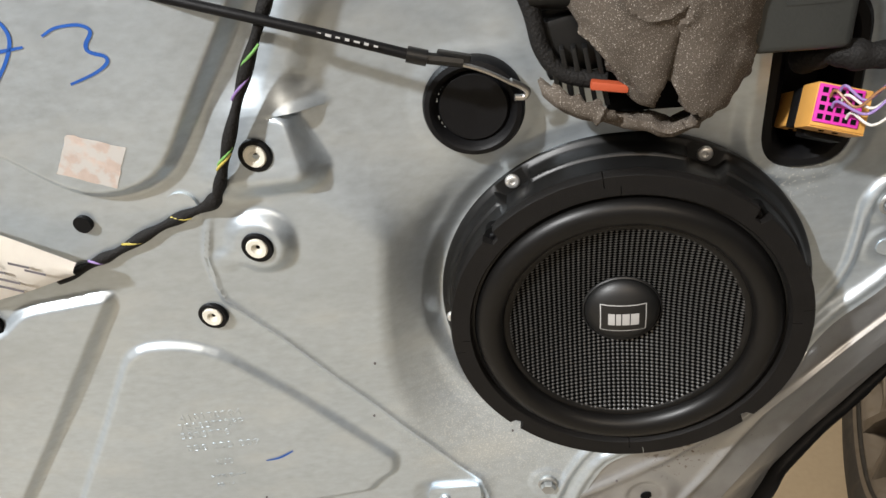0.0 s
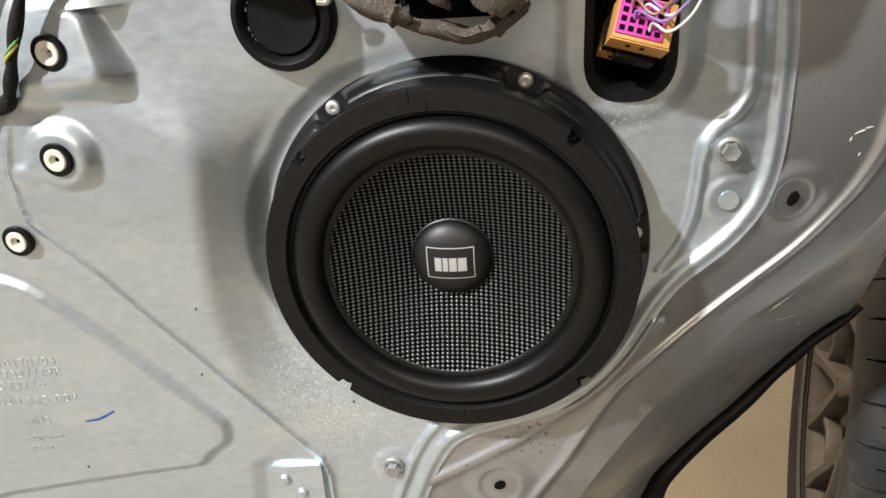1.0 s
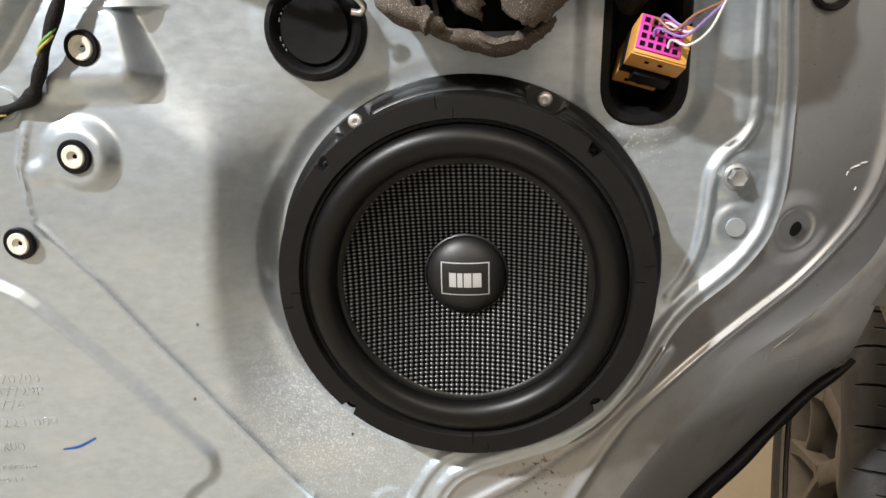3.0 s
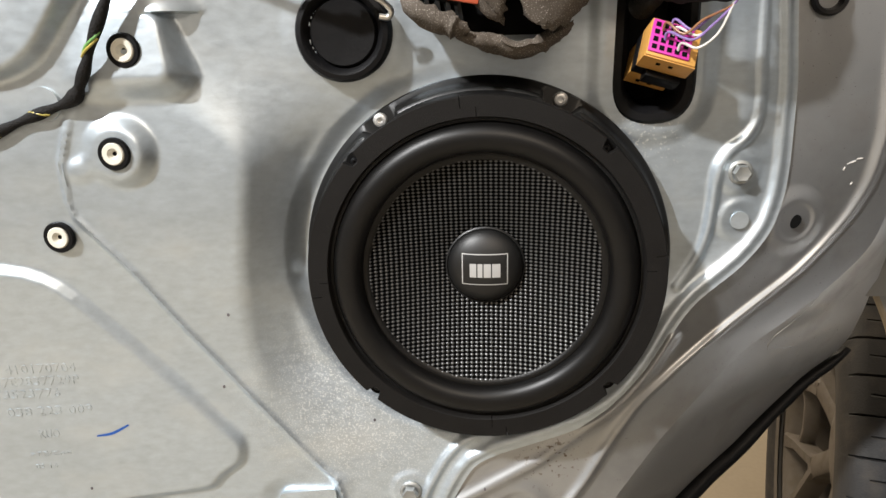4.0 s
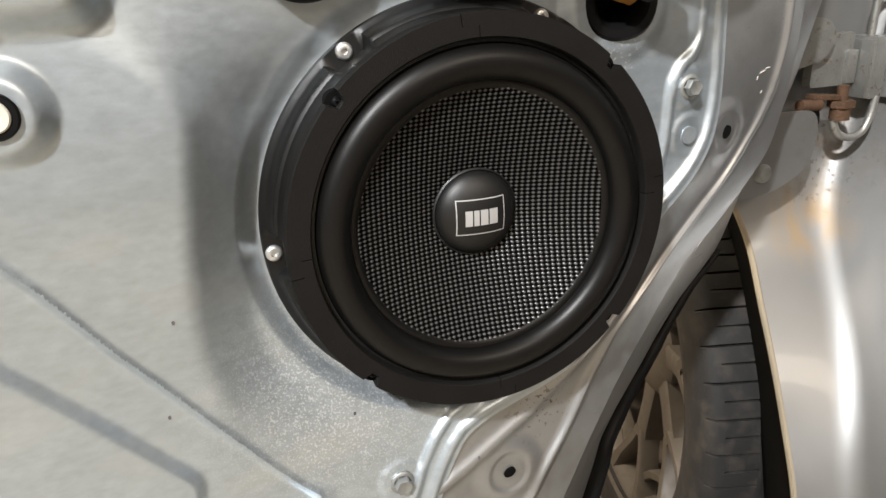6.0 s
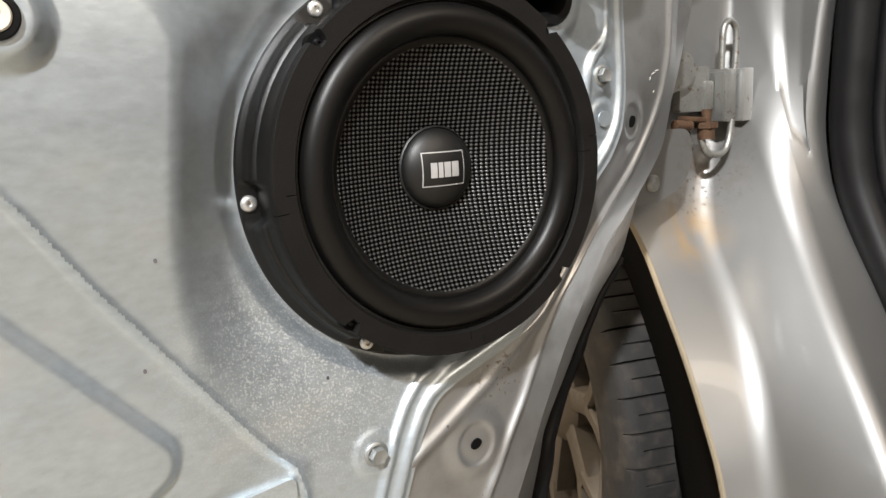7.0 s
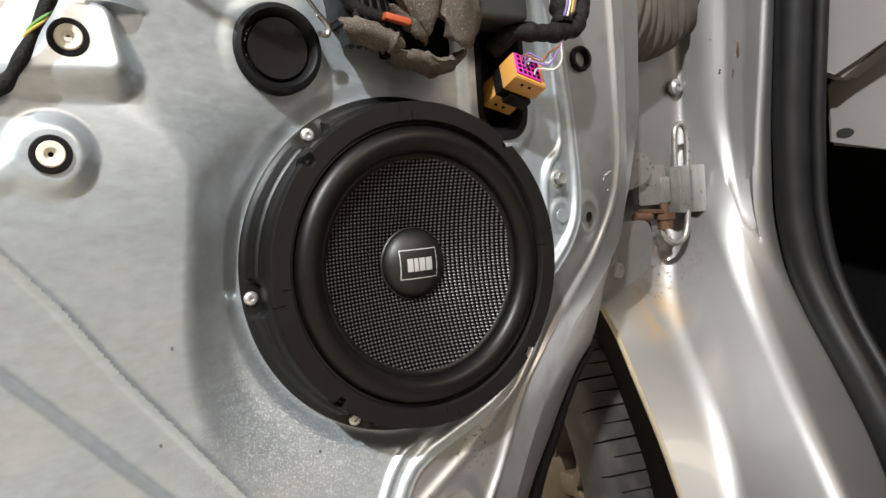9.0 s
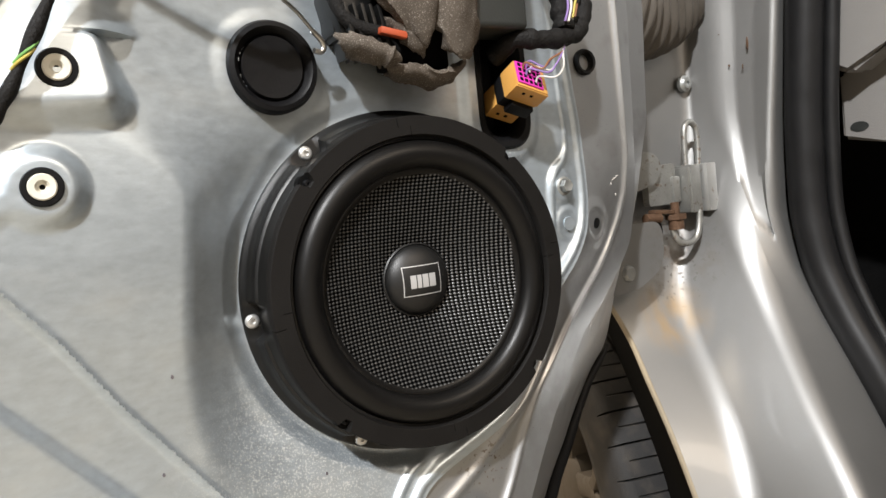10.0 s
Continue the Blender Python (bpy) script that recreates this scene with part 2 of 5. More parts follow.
def tube(bm, line, radius, sides=10, flat=1.0):
    """A round bar along a line; radius is a number or a function of the share of its length."""
    line = [Vector(q) for q in line]
    rings, up = [], Vector((0, 0, 1))
    for i, q in enumerate(line):
        way = (line[min(i + 1, len(line) - 1)] - line[max(i - 1, 0)]).normalized()
        side = way.cross(up)
        side = side.normalized() if side.length > 1e-4 else way.cross(Vector((0, 1, 0))).normalized()
        up = side.cross(way).normalized()
        r = radius(i / (len(line) - 1)) if callable(radius) else radius
        rings.append([bm.verts.new(q + r * (side * math.cos(a) + up * flat * math.sin(a))) for a in np.linspace(0, 2 * math.pi, sides, endpoint=False)])
    for a, b in zip(rings, rings[1:]):
        for k in range(sides):
            bm.faces.new((a[k], a[(k + 1) % sides], b[(k + 1) % sides], b[k]))
    bm.faces.new(rings[0][::-1])
    bm.faces.new(rings[-1])
    return bm


def lathe(bm, profile, at, n=64, tilt=None):
    """Turns (radius, depth) pairs round the y axis at a place; depth runs away from the viewer. tilt: another pose for the axis."""
    m = Matrix.Translation(at) @ (tilt or Matrix())
    rings = []
    for r, d in profile:
        if r < 1e-6:
            rings.append([bm.verts.new(m @ Vector((0, d, 0)))])
        else:
            rings.append([bm.verts.new(m @ Vector((r * math.cos(a), d, r * math.sin(a)))) for a in np.linspace(0, 2 * math.pi, n, endpoint=False)])
    for a, b in zip(rings, rings[1:]):
        for k in range(n):
            j = (k + 1) % n
            if len(a) == 1 and len(b) == 1:
                continue
            if len(a) == 1:
                bm.faces.new((a[0], b[k], b[j]))
            elif len(b) == 1:
                bm.faces.new((a[k], a[j], b[0]))
            else:
                bm.faces.new((a[k], a[j], b[j], b[k]))
    return bm


def block(bm, size, m, bevel=0.0, segs=2):
    """A box with rounded edges, of that size, at the pose m."""
    made = bmesh.ops.create_cube(bm, size=1.0, matrix=m @ Matrix.Diagonal((*size, 1)))
    if bevel:
        edges = {e for v in made["verts"] for e in v.link_edges}
        bmesh.ops.bevel(bm, geom=list(edges), offset=bevel, segments=segs, profile=0.6, affect="EDGES")
    return bm


def prism(bm, poly, y0, y1):
    """A plate: an outline in (x, z) from depth y0 to y1."""
    a, b = [[bm.verts.new((x, y, z)) for x, z in poly] for y in (y0, y1)]
    bm.faces.new(a)
    bm.faces.new(b[::-1])
    for k in range(len(poly)):
        j = (k + 1) % len(poly)
        bm.faces.new((a[k], b[k], b[j], a[j]))
    return bm


def curve_of(pairs, blur=0.012):
    """A smooth function through (z, value) pairs."""
    zs, vs = np.array(pairs, float).T
    g = np.linspace(zs[0] - 0.2, zs[-1] + 0.2, 1600)
    v = np.interp(g, zs, vs)
    k = np.exp(-0.5 * ((np.arange(-120, 121) * (g[1] - g[0])) / blur) ** 2)
    v = np.convolve(np.pad(v, 120, "edge"), k / k.sum(), "valid")
    return lambda z: np.interp(z, g, v)


def step(a, b, x):
    s = np.clip((np.asarray(x, float) - a) / (b - a), 0, 1)
    return s * s * (3 - 2 * s)


def soft_ramp(t, k=0.17):
    """Nothing before zero, t after it, with a rounded corner between."""
    return np.where(t < k, np.clip(t + k, 0, 2 * k) ** 2 / (4 * k), t)


def far_from(poly, x, z, closed=False):
    """Distance from every (x, z) to a line of points; inside a closed one it is negative."""
    best, inside = np.full(np.shape(x), 9.0), np.zeros(np.shape(x), bool)
    pts = list(poly) + ([poly[0]] if closed else [])
    for (ax, az), (bx, bz) in zip(pts, pts[1:]):
        dx, dz = bx - ax, bz - az
        s = np.clip(((x - ax) * dx + (z - az) * dz) / (dx * dx + dz * dz + 1e-12), 0, 1)
        best = np.minimum(best, np.hypot(x - ax - s * dx, z - az - s * dz))
        if closed:
            cross = (az > z) != (bz > z)
            inside ^= cross & (x < ax + (z - az) * dx / (dz if abs(dz) > 1e-12 else 1e-12))
    return np.where(inside, -best, best) if closed else best


def rounded(poly, r, n=5):
    """The outline with its corners rounded."""
    out, k = [], len(poly)
    for i in range(k):
        p, a, b = Vector(poly[i]), Vector(poly[i - 1]), Vector(poly[(i + 1) % k])
        da, db = (a - p), (b - p)
        q = min(r[i] if isinstance(r, list) else r, da.length * 0.48, db.length * 0.48)
        s, e = p + da.normalized() * q, p + db.normalized() * q
        for t in np.linspace(0, 1, n):
            out.append(tuple(s * (1 - t) ** 2 + p * 2 * t * (1 - t) + e * t * t))
    return out


# ---- the car door: its pressed relief ----
CX, CZ, FACE = 0.0, 0.5, -0.05          # the loudspeaker's centre and its front face
seam_x = curve_of([(0.10, -0.06), (0.25, -0.045), (0.295, -0.036), (0.335, -0.021), (0.362, -0.006), (0.374, 0.03), (0.385, 0.062), (0.405, 0.09), (0.43, 0.108), (0.455, 0.122), (0.470, 0.1335), (0.4775, 0.143), (0.4865, 0.156), (0.497, 0.167), (0.514, 0.180), (0.536, 0.1865), (0.556, 0.188), (0.605, 0.188), (0.641, 0.184), (0.80, 0.170), (1.05, 0.13)], 0.006)
hem_x = curve_of([(0.10, -0.02), (0.25, 0.048), (0.317, 0.083), (0.342, 0.101), (0.368, 0.119), (0.389, 0.1375), (0.409, 0.157), (0.430, 0.178), (0.440, 0.196), (0.454, 0.2165), (0.469, 0.2345), (0.483, 0.2485), (0.495, 0.258), (0.530, 0.2675), (0.564, 0.272), (0.605, 0.2745), (0.70, 0.279), (1.05, 0.265)], 0.007)
hem_y = curve_of([(0.10, -0.03), (0.317, -0.014), (0.342, -0.007), (0.368, -0.003), (0.389, 0.002), (0.409, 0.010), (0.430, 0.016), (0.454, 0.028), (0.483, 0.035), (0.53, 0.035), (1.05, 0.034)], 0.012)
edge_x = curve_of([(0.10, 0.04), (0.173, 0.098), (0.266, 0.136), (0.284, 0.160), (0.31, 0.200), (0.338, 0.231), (0.365, 0.260), (0.382, 0.285), (0.395, 0.2935), (0.417, 0.298), (0.453, 0.300), (0.483, 0.2935), (0.5275, 0.2905), (0.56, 0.2945), (0.581, 0.300), (0.607, 0.3085), (0.66, 0.312), (0.714, 0.316), (1.05, 0.30)], 0.005)
edge_y = curve_of([(0.10, 0.03), (0.266, 0.050), (0.284, 0.066), (0.31, 0.088), (0.338, 0.100), (0.365, 0.108), (0.39, 0.116), (0.417, 0.111), (0.453, 0.100), (0.483, 0.078), (0.5275, 0.056), (0.56, 0.050), (1.05, 0.050)], 0.010)
ridge_x = curve_of([(0.10, -0.04), (0.28, 0.026), (0.316, 0.048), (0.3405, 0.0655), (0.371, 0.082), (0.4008, 0.099), (0.4253, 0.1245), (0.4415, 0.145), (0.4595, 0.171), (0.4816, 0.203), (0.4994, 0.221), (0.520, 0.2365), (0.542, 0.2455), (0.5726, 0.2485), (0.621, 0.245), (0.70, 0.245), (1.05, 0.23)], 0.006)
ridge_y = curve_of([(0.10, -0.035), (0.25, -0.028), (0.316, -0.021), (0.34, -0.017), (0.37, -0.0145), (0.40, -0.0145), (0.425, -0.010), (0.44, -0.002), (0.46, 0.009), (0.48, 0.019), (0.50, 0.025), (0.52, 0.027), (0.54, 0.026), (0.57, 0.022), (0.62, 0.0175), (1.05, 0.017)], 0.010)
frame_y = curve_of([(0.10, -0.03), (0.32, -0.026), (0.37, -0.022), (0.40, -0.020), (0.43, -0.015), (0.45, -0.011), (0.49, 0.000), (0.53, 0.009), (0.60, 0.013), (1.05, 0.016)], 0.015)
shoulder_x = curve_of([(0.10, -0.085), (0.33, -0.089), (0.36, -0.097), (0.40, -0.117), (0.44, -0.1345), (0.47, -0.1355), (0.50, -0.1335), (0.56, -0.1255), (0.60, -0.1175), (1.05, -0.1095)], 0.012)

TRIANGLE = rounded([(-0.445, 0.294), (-0.309, 0.511), (-0.2635, 0.505), (-0.1605, 0.379), (-0.1625, 0.3655), (-0.1775, 0.3555), (-0.1835, 0.3465), (-0.3345, 0.330)], [0.02, 0.02, 0.025, 0.006, 0.006, 0.005, 0.006, 0.02])
WINDOW = rounded([(-0.60, 0.80), (-0.165, 0.80), (-0.168, 0.735), (-0.248, 0.622), (-0.292, 0.616), (-0.40, 0.71), (-0.60, 0.74)], 0.03)
LOWER = rounded([(-0.60, 0.30), (-0.455, 0.352), (-0.302, 0.553), (-0.362, 0.548), (-0.38, 0.532), (-0.44, 0.53), (-0.60, 0.50)], 0.012)
CREASE = [(-0.232, 0.60), (-0.241, 0.571), (-0.242, 0.5475), (-0.2395, 0.5385), (-0.2125, 0.503), (-0.187, 0.462), (-0.157, 0.4195), (-0.1245, 0.373), (-0.111, 0.356), (-0.102, 0.347), (-0.0975, 0.329), (-0.098, 0.30), (-0.10, 0.20)]
PAD = rounded([(-0.220, 0.6175), (-0.173, 0.6175), (-0.176, 0.650), (-0.2175, 0.652)], 0.006)
SIDE_BEAD = [(p.x, p.z) for p in smooth_line([(0.160, 0, 0.80), (0.163, 0, 0.64), (0.165, 0, 0.60), (0.1645, 0, 0.584), (0.158, 0, 0.573), (0.147, 0, 0.5645), (0.1415, 0, 0.554), (0.1405, 0, 0.534), (0.138, 0, 0.511), (0.132, 0, 0.494), (0.122, 0, 0.479)], 6)]
LOW_RIB = [(-0.60, 0.252), (-0.32, 0.281), (-0.24, 0.290), (-0.155, 0.306)]
BRACKET = rounded([(-0.145, 0.340), (-0.099, 0.346), (-0.102, 0.245), (-0.154, 0.245)], 0.006)
WELL = rounded([(0.074, 0.683), (0.0725, 0.583), (0.123, 0.583), (0.122, 0.68)], 0.024, 9)


UNDER_RIDGE = [(-0.06, 0.308), (-0.03, 0.323), (-0.004, 0.337), (0.0126, 0.3466), (0.0356, 0.3597), (0.0581, 0.3791), (0.0801, 0.3974), (0.1049, 0.4251), (0.1188, 0.4475)]


def relief(x, z):
    """The depth of the inner panel's surface at (x, z); the viewer's side is negative."""
    x, z = np.asarray(x, float), np.asarray(z, float)
    left = -0.046 + 0.125 * (x + 0.15) + 0.0085 * step(0.545, 0.425, z)
    # the upper part of the plateau falls back towards the window
    left = left + 0.004 * step(0.555, 0.655, z) * step(-0.228, -0.188, x)
    mount = -0.0145 + np.where(x > 0, 0.10 * x, 0.05 * x) - 0.1 * np.clip(0.43 - z, 0, 0.2) * step(0.2, 0.0, x)
    xs = shoulder_x(z)
    wide = 0.030 + 0.10 * step(0.562, 0.63, z) + 0.045 * step(0.44, 0.36, z)
    s = (x - xs) / wide + 0.5
    s = soft_ramp(s) - soft_ramp(s - 1)
    y = left * (1 - s) + mount * s
    # the pocket beside the bracket plate, under the diagonal crease
    m = step(0.010, -0.006, far_from(BRACKET, x, z, True))
    y = y * (1 - m) - 0.0328 * m
    # the diagonal crease: the lower sheet stands a little proud
    d = far_from(CREASE, x, z)
    cx = np.interp(z, [c[1] for c in CREASE[::-1]], [c[0] for c in CREASE[::-1]])
    y = y + 0.0024 * step(0.0017, -0.0013, x - cx) * step(0.575, 0.54, z) * step(-0.36, -0.22, x) - 0.0019 * np.exp(-((d - 0.001) / 0.0014) ** 2) * step(0.61, 0.58, z)
    for poly, high, soft in ((TRIANGLE, 0.0047, 0.0038), (WINDOW, 0.0088, 0.0044), (LOWER, 0.0060, 0.0038)):
        y = y - high * step(soft, -soft, far_from(poly, x, z, True))
    # trim mounts
    pad = far_from(PAD, x, z, True)
    pad = np.where(z > 0.651, step(0.024, -0.001, pad), step(0.004 + 0.012 * np.clip((0.652 - z) / 0.035, 0, 1), -0.001, pad))
    y = y * (1 - pad) + np.minimum(y, -0.0565 + 0.12 * (z - 0.634)) * pad
    r = np.hypot(x + 0.208, z - 0.576)
    dome = step(0.023, 0.0125, r)
    y = y * (1 - dome) + np.minimum(y, -0.0585) * dome
    tail = step(0.010, 0.002, far_from([(-0.208, 0.576), (-0.232, 0.566)], x, z))
    y = y - 0.0018 * tail * (1 - dome)
    y = y - 0.0036 * step(0.016, 0.002, far_from([(-0.190, 0.646), (-0.166, 0.695), (-0.146, 0.735), (-0.12, 0.79)], x, z)) * (1 - pad)
    # beads
    for line, half, high in ((SIDE_BEAD, 0.0050, 0.0030), (LOW_RIB, 0.006, 0.0016)):
        y = y - high * step(half, 0.0008, far_from(line, x, z))
    # sunk ring round the cable grommet and shallow swage round the loudspeaker
    w = far_from(WELL, x, z, True)
    y = y - 0.0035 * step(0.016, 0.004, w)
    r = np.hypot(x - CX, z - CZ)
    seat = step(0.126, 0.114, r)
    y = y * (1 - seat) + np.maximum(y, -0.0145) * seat
    r = np.hypot(x + 0.08, z - 0.639)
    y = y - 0.001 * step(0.038, 0.028, r)
    # bolt seats
    for bx, bz in ((0.1555, 0.552), (-0.0515, 0.338), (0.158, 0.5215)):
        y = y - 0.0015 * step(0.016, 0.011, np.hypot(x - bx, z - bz))
    return y


SEAM = [(float(seam_x(q)), q) for q in np.linspace(0.08, 1.07, 140)]


def plate_depth(x, z):
    """The galvanised carrier plate, with the double bead along its seam."""
    b = far_from(SEAM, x, z)
    y = relief(x, z)
    y = y * step(0.0, 0.035, b) + (frame_y(z) - 0.0022) * (1 - step(0.0, 0.035, b))
    y = y - 0.0026 * step(0.0052, 0.0003, np.abs(b - 0.007)) - 0.0030 * step(0.0045, 0.0005, np.abs(b - 0.019)) * step(0.387, 0.368, z)
    return y


def frame_depth(x, z):
    """The painted door frame outside the carrier plate: flat to the ridge, then falling to the hem."""
    sx, rx, hx = seam_x(z), ridge_x(z), hem_x(z)
    ys, yr, yh = frame_y(z), ridge_y(z), hem_y(z)
    t = np.clip((x - sx) / np.maximum(rx - sx, 0.004), 0, 1)
    w = np.clip((x - rx) / np.maximum(hx - rx, 0.004), 0, 1)
    y = ys + (yr - ys) * t + (yh - yr) * w
    y = y - 0.0034 * np.exp(-((x - rx) / 0.0042) ** 2) * step(0.25, 0.30, z)
    # the second soft ridge, under the loudspeaker
    y = y - 0.0036 * np.exp(-(far_from(UNDER_RIDGE, x, z) / 0.0050) ** 2)
    for hx0, hz0, r0 in ((0.196, 0.518, 0.0165), (0.021, 0.321, 0.0185)):
        r = np.hypot(x - hx0, z - hz0)
        y = y - 0.0022 * step(r0 * 1.5, r0 * 0.8, r) + 0.0013 * step(r0 * 0.85, r0 * 0.62, r)
    return y


def sheet(rows):
    """A mesh from a grid of points; quads whose sides have shrunk to nothing are left out."""
    me = bpy.data.meshes.new("sheet")
    nz, nx = len(rows), len(rows[0])
    v = np.array(rows, float)
    idx = np.arange(nz * nx).reshape(nz, nx)
    q = np.stack([idx[:-1, :-1], idx[:-1, 1:], idx[1:, 1:], idx[1:, :-1]], -1).reshape(-1, 4)
    p = v.reshape(-1, 3)
    area = np.linalg.norm(np.cross(p[q[:, 2]] - p[q[:, 0]], p[q[:, 3]] - p[q[:, 1]]), axis=1)
    me.from_pydata(p.tolist(), [], q[area > 1e-9].tolist())
    me.validate()
    return me


def drop(me, inside):
    """Cuts openings: removes the faces whose centre lies inside."""
    bm = bmesh.new()
    bm.from_mesh(me)
    bmesh.ops.delete(bm, geom=[f for f in bm.faces if inside(*f.calc_center_median())], context="FACES")
    bmesh.ops.delete(bm, geom=[v for v in bm.verts if not v.link_faces], context="VERTS")
    bm.to_mesh(me)
    bm.free()
    return me


door = thing("stripped_door", (0.0, 0.05, 0.1), "open silver car door with its trim removed, bare galvanised inner panel", "car door")
zs = np.concatenate([np.linspace(0.10, 0.25, 16)[:-1], np.arange(0.25, 0.745, 0.00128), np.linspace(0.745, 1.05, 16)])
xs = np.concatenate([np.linspace(-0.86, -0.46, 30)[:-1], np.arange(-0.46, 0.205, 0.00128)])
X, Z = np.meshgrid(xs, zs)
X = np.minimum(X, seam_x(Z))
plate = sheet(np.stack([X, plate_depth(X, Z), Z], -1))
plate.name = "carrier_plate"
drop(plate, lambda x, y, z: (x - CX) ** 2 + (z - CZ) ** 2 < 0.098 ** 2 or ((x - 0.0980) / 0.0215) ** 4 + ((z - 0.633) / 0.0455) ** 4 < 1 or (x + 0.08) ** 2 + (z - 0.639) ** 2 < 0.02 ** 2)
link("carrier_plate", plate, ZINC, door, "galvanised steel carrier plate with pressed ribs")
u = np.linspace(0, 1, 150)
Z2 = np.repeat(zs[:, None], len(u), 1)
a, b = seam_x(zs) - 0.006, hem_x(zs)
X2 = a[:, None] + (b - a)[:, None] * u[None, :]
Y2 = frame_depth(X2, Z2)
Y2 = Y2 + 0.001 * step(0.08, 0.0, u)[None, :]
k = np.array([0.004, 0.06, *np.linspace(0.14, 1, 12)])
X3 = b[:, None] + (edge_x(zs) - b)[:, None] * k[None, :]
Y3 = Y2[:, -1:] + 0.0040 + (edge_y(zs) - Y2[:, -1] - 0.0040)[:, None] * (k ** 1.12)[None, :]
Z3 = np.repeat(zs[:, None], len(k), 1)
back = np.array([0.0, 0.35, 0.7, 1.0])
X4 = edge_x(zs)[:, None] - 0.006 * back[None, :]
Y4 = edge_y(zs)[:, None] + 0.004 + (0.125 - edge_y(zs))[:, None] * back[None, :]
Z4 = np.repeat(zs[:, None], len(back), 1)
grid = np.stack([np.hstack(c) for c in ((X2, X3, X4), (Y2, Y3, Y4), (Z2, Z3, Z4))], -1)
frame_mesh = sheet(grid)
frame_mesh.name = "door_frame"
link("door_frame", frame_mesh, SILVER, door, "silver-painted pressed steel door frame")
k = np.linspace(0, 1, 24)
X5 = -0.86 + (edge_x(zs)[:, None] - 0.006 + 0.86) * k[None, :]
skin = sheet(np.stack([X5, 0.129 + 0.02 * np.sin(k * math.pi)[None, :] + 0 * X5, np.repeat(zs[:, None], len(k), 1)], -1))
skin.name = "outer_skin"
link("outer_skin", skin, SILVER, door)
bm = bmesh.new()
block(bm, (0.03, 0.19, 0.95), pose(-0.872, 0.035, 0.575), 0.004)
block(bm, (1.15, 0.19, 0.02), pose(-0.30, 0.035, 1.056), 0.004)
block(bm, (0.90, 0.19, 0.02), pose(-0.43, 0.035, 0.094), 0.004)
part("door_rim", bm, SILVER, door)
bm = bmesh.new()
line = [(edge_x(z) + 0.008, edge_y(z) + 0.010, z - 0.008) for z in np.linspace(0.12, 0.388, 40)]
tube(bm, line, lambda s: 0.0195 - 0.0150 * s, 12, 0.8)
for v in bm.verts:
    v.co += Vector(noise.noise_vector(v.co * 110)) * 0.0012
part("edge_seal", bm, RUBBER, door, "worn black rubber seal along the lower door edge")
# ---- the loudspeaker ----
speaker = thing("loudspeaker", (CX, FACE + 0.03, CZ), "black round car loudspeaker with woven cone, screwed onto an adapter", "loudspeaker")
SCREWS = [5.5, 66.0, 125.3, 185.0, 244.0, 305.0]
NOTCHES = [137.2, 47.8, -42.8, 227.8]


def near_angle(a, marks):
    return min(abs((a - m + 180) % 360 - 180) for m in marks)


def adapter():
    bm = bmesh.new()
    prof = [(0.1135, -0.011), (0.1135, -0.0155), (0.1125, -0.0168), (None, -0.0178), (None, -0.0195), ((0.1032, 0.0044), -0.0262), ((0.1032, 0.0046), -0.0270), ((0.1032, 0.0042), -0.0280), ((0.1032, 0.0026), -0.0288), (0.1035, -0.036), (0.1022, -0.0385), (0.1022, -0.0400), (0.1046, -0.0412), (0.1048, -0.0425), (0.088, -0.0425), (0.088, -0.02)]
    n, rings = 360, []
    for k in range(n):
        a = 360 * k / n
        p = step(4.5, 6.5, near_angle(a, SCREWS))
        ring = []
        for j, (r, y) in enumerate(prof):
            if r is None:
                r = 0.1032 + (0.1105 - 0.1032 - (0.001 if j == 4 else 0)) * p
            elif isinstance(r, tuple):
                r = r[0] + r[1] * p
            ring.append(bm.verts.new((CX + r * math.cos(radians(a)), y, CZ + r * math.sin(radians(a)))))
        rings.append(ring)
    for k in range(n):
        a, b = rings[k], rings[(k + 1) % n]
        for j in range(len(prof) - 1):
            bm.faces.new((a[j], a[j + 1], b[j + 1], b[j]))
    return bm


ad = part("adapter_ring", adapter(), BLACK, speaker, "glossy black plastic spacer ring")
for a in SCREWS:
    bm = bmesh.new()
    out = 0.1082 if a > 10 else 0.1045
    at = (CX + out * math.cos(radians(a)), -0.0165, CZ + out * math.sin(radians(a)))
    lathe(bm, [(0.0044, 0.0), (0.0044, -0.0014), (0.0038, -0.0024), (0.0030, -0.0028), (0.0017, -0.0028), (0.0014, -0.0012), (0, -0.0012)], at, 20)
    part("screw", bm, CHROME, ad, "bright round-head screw")


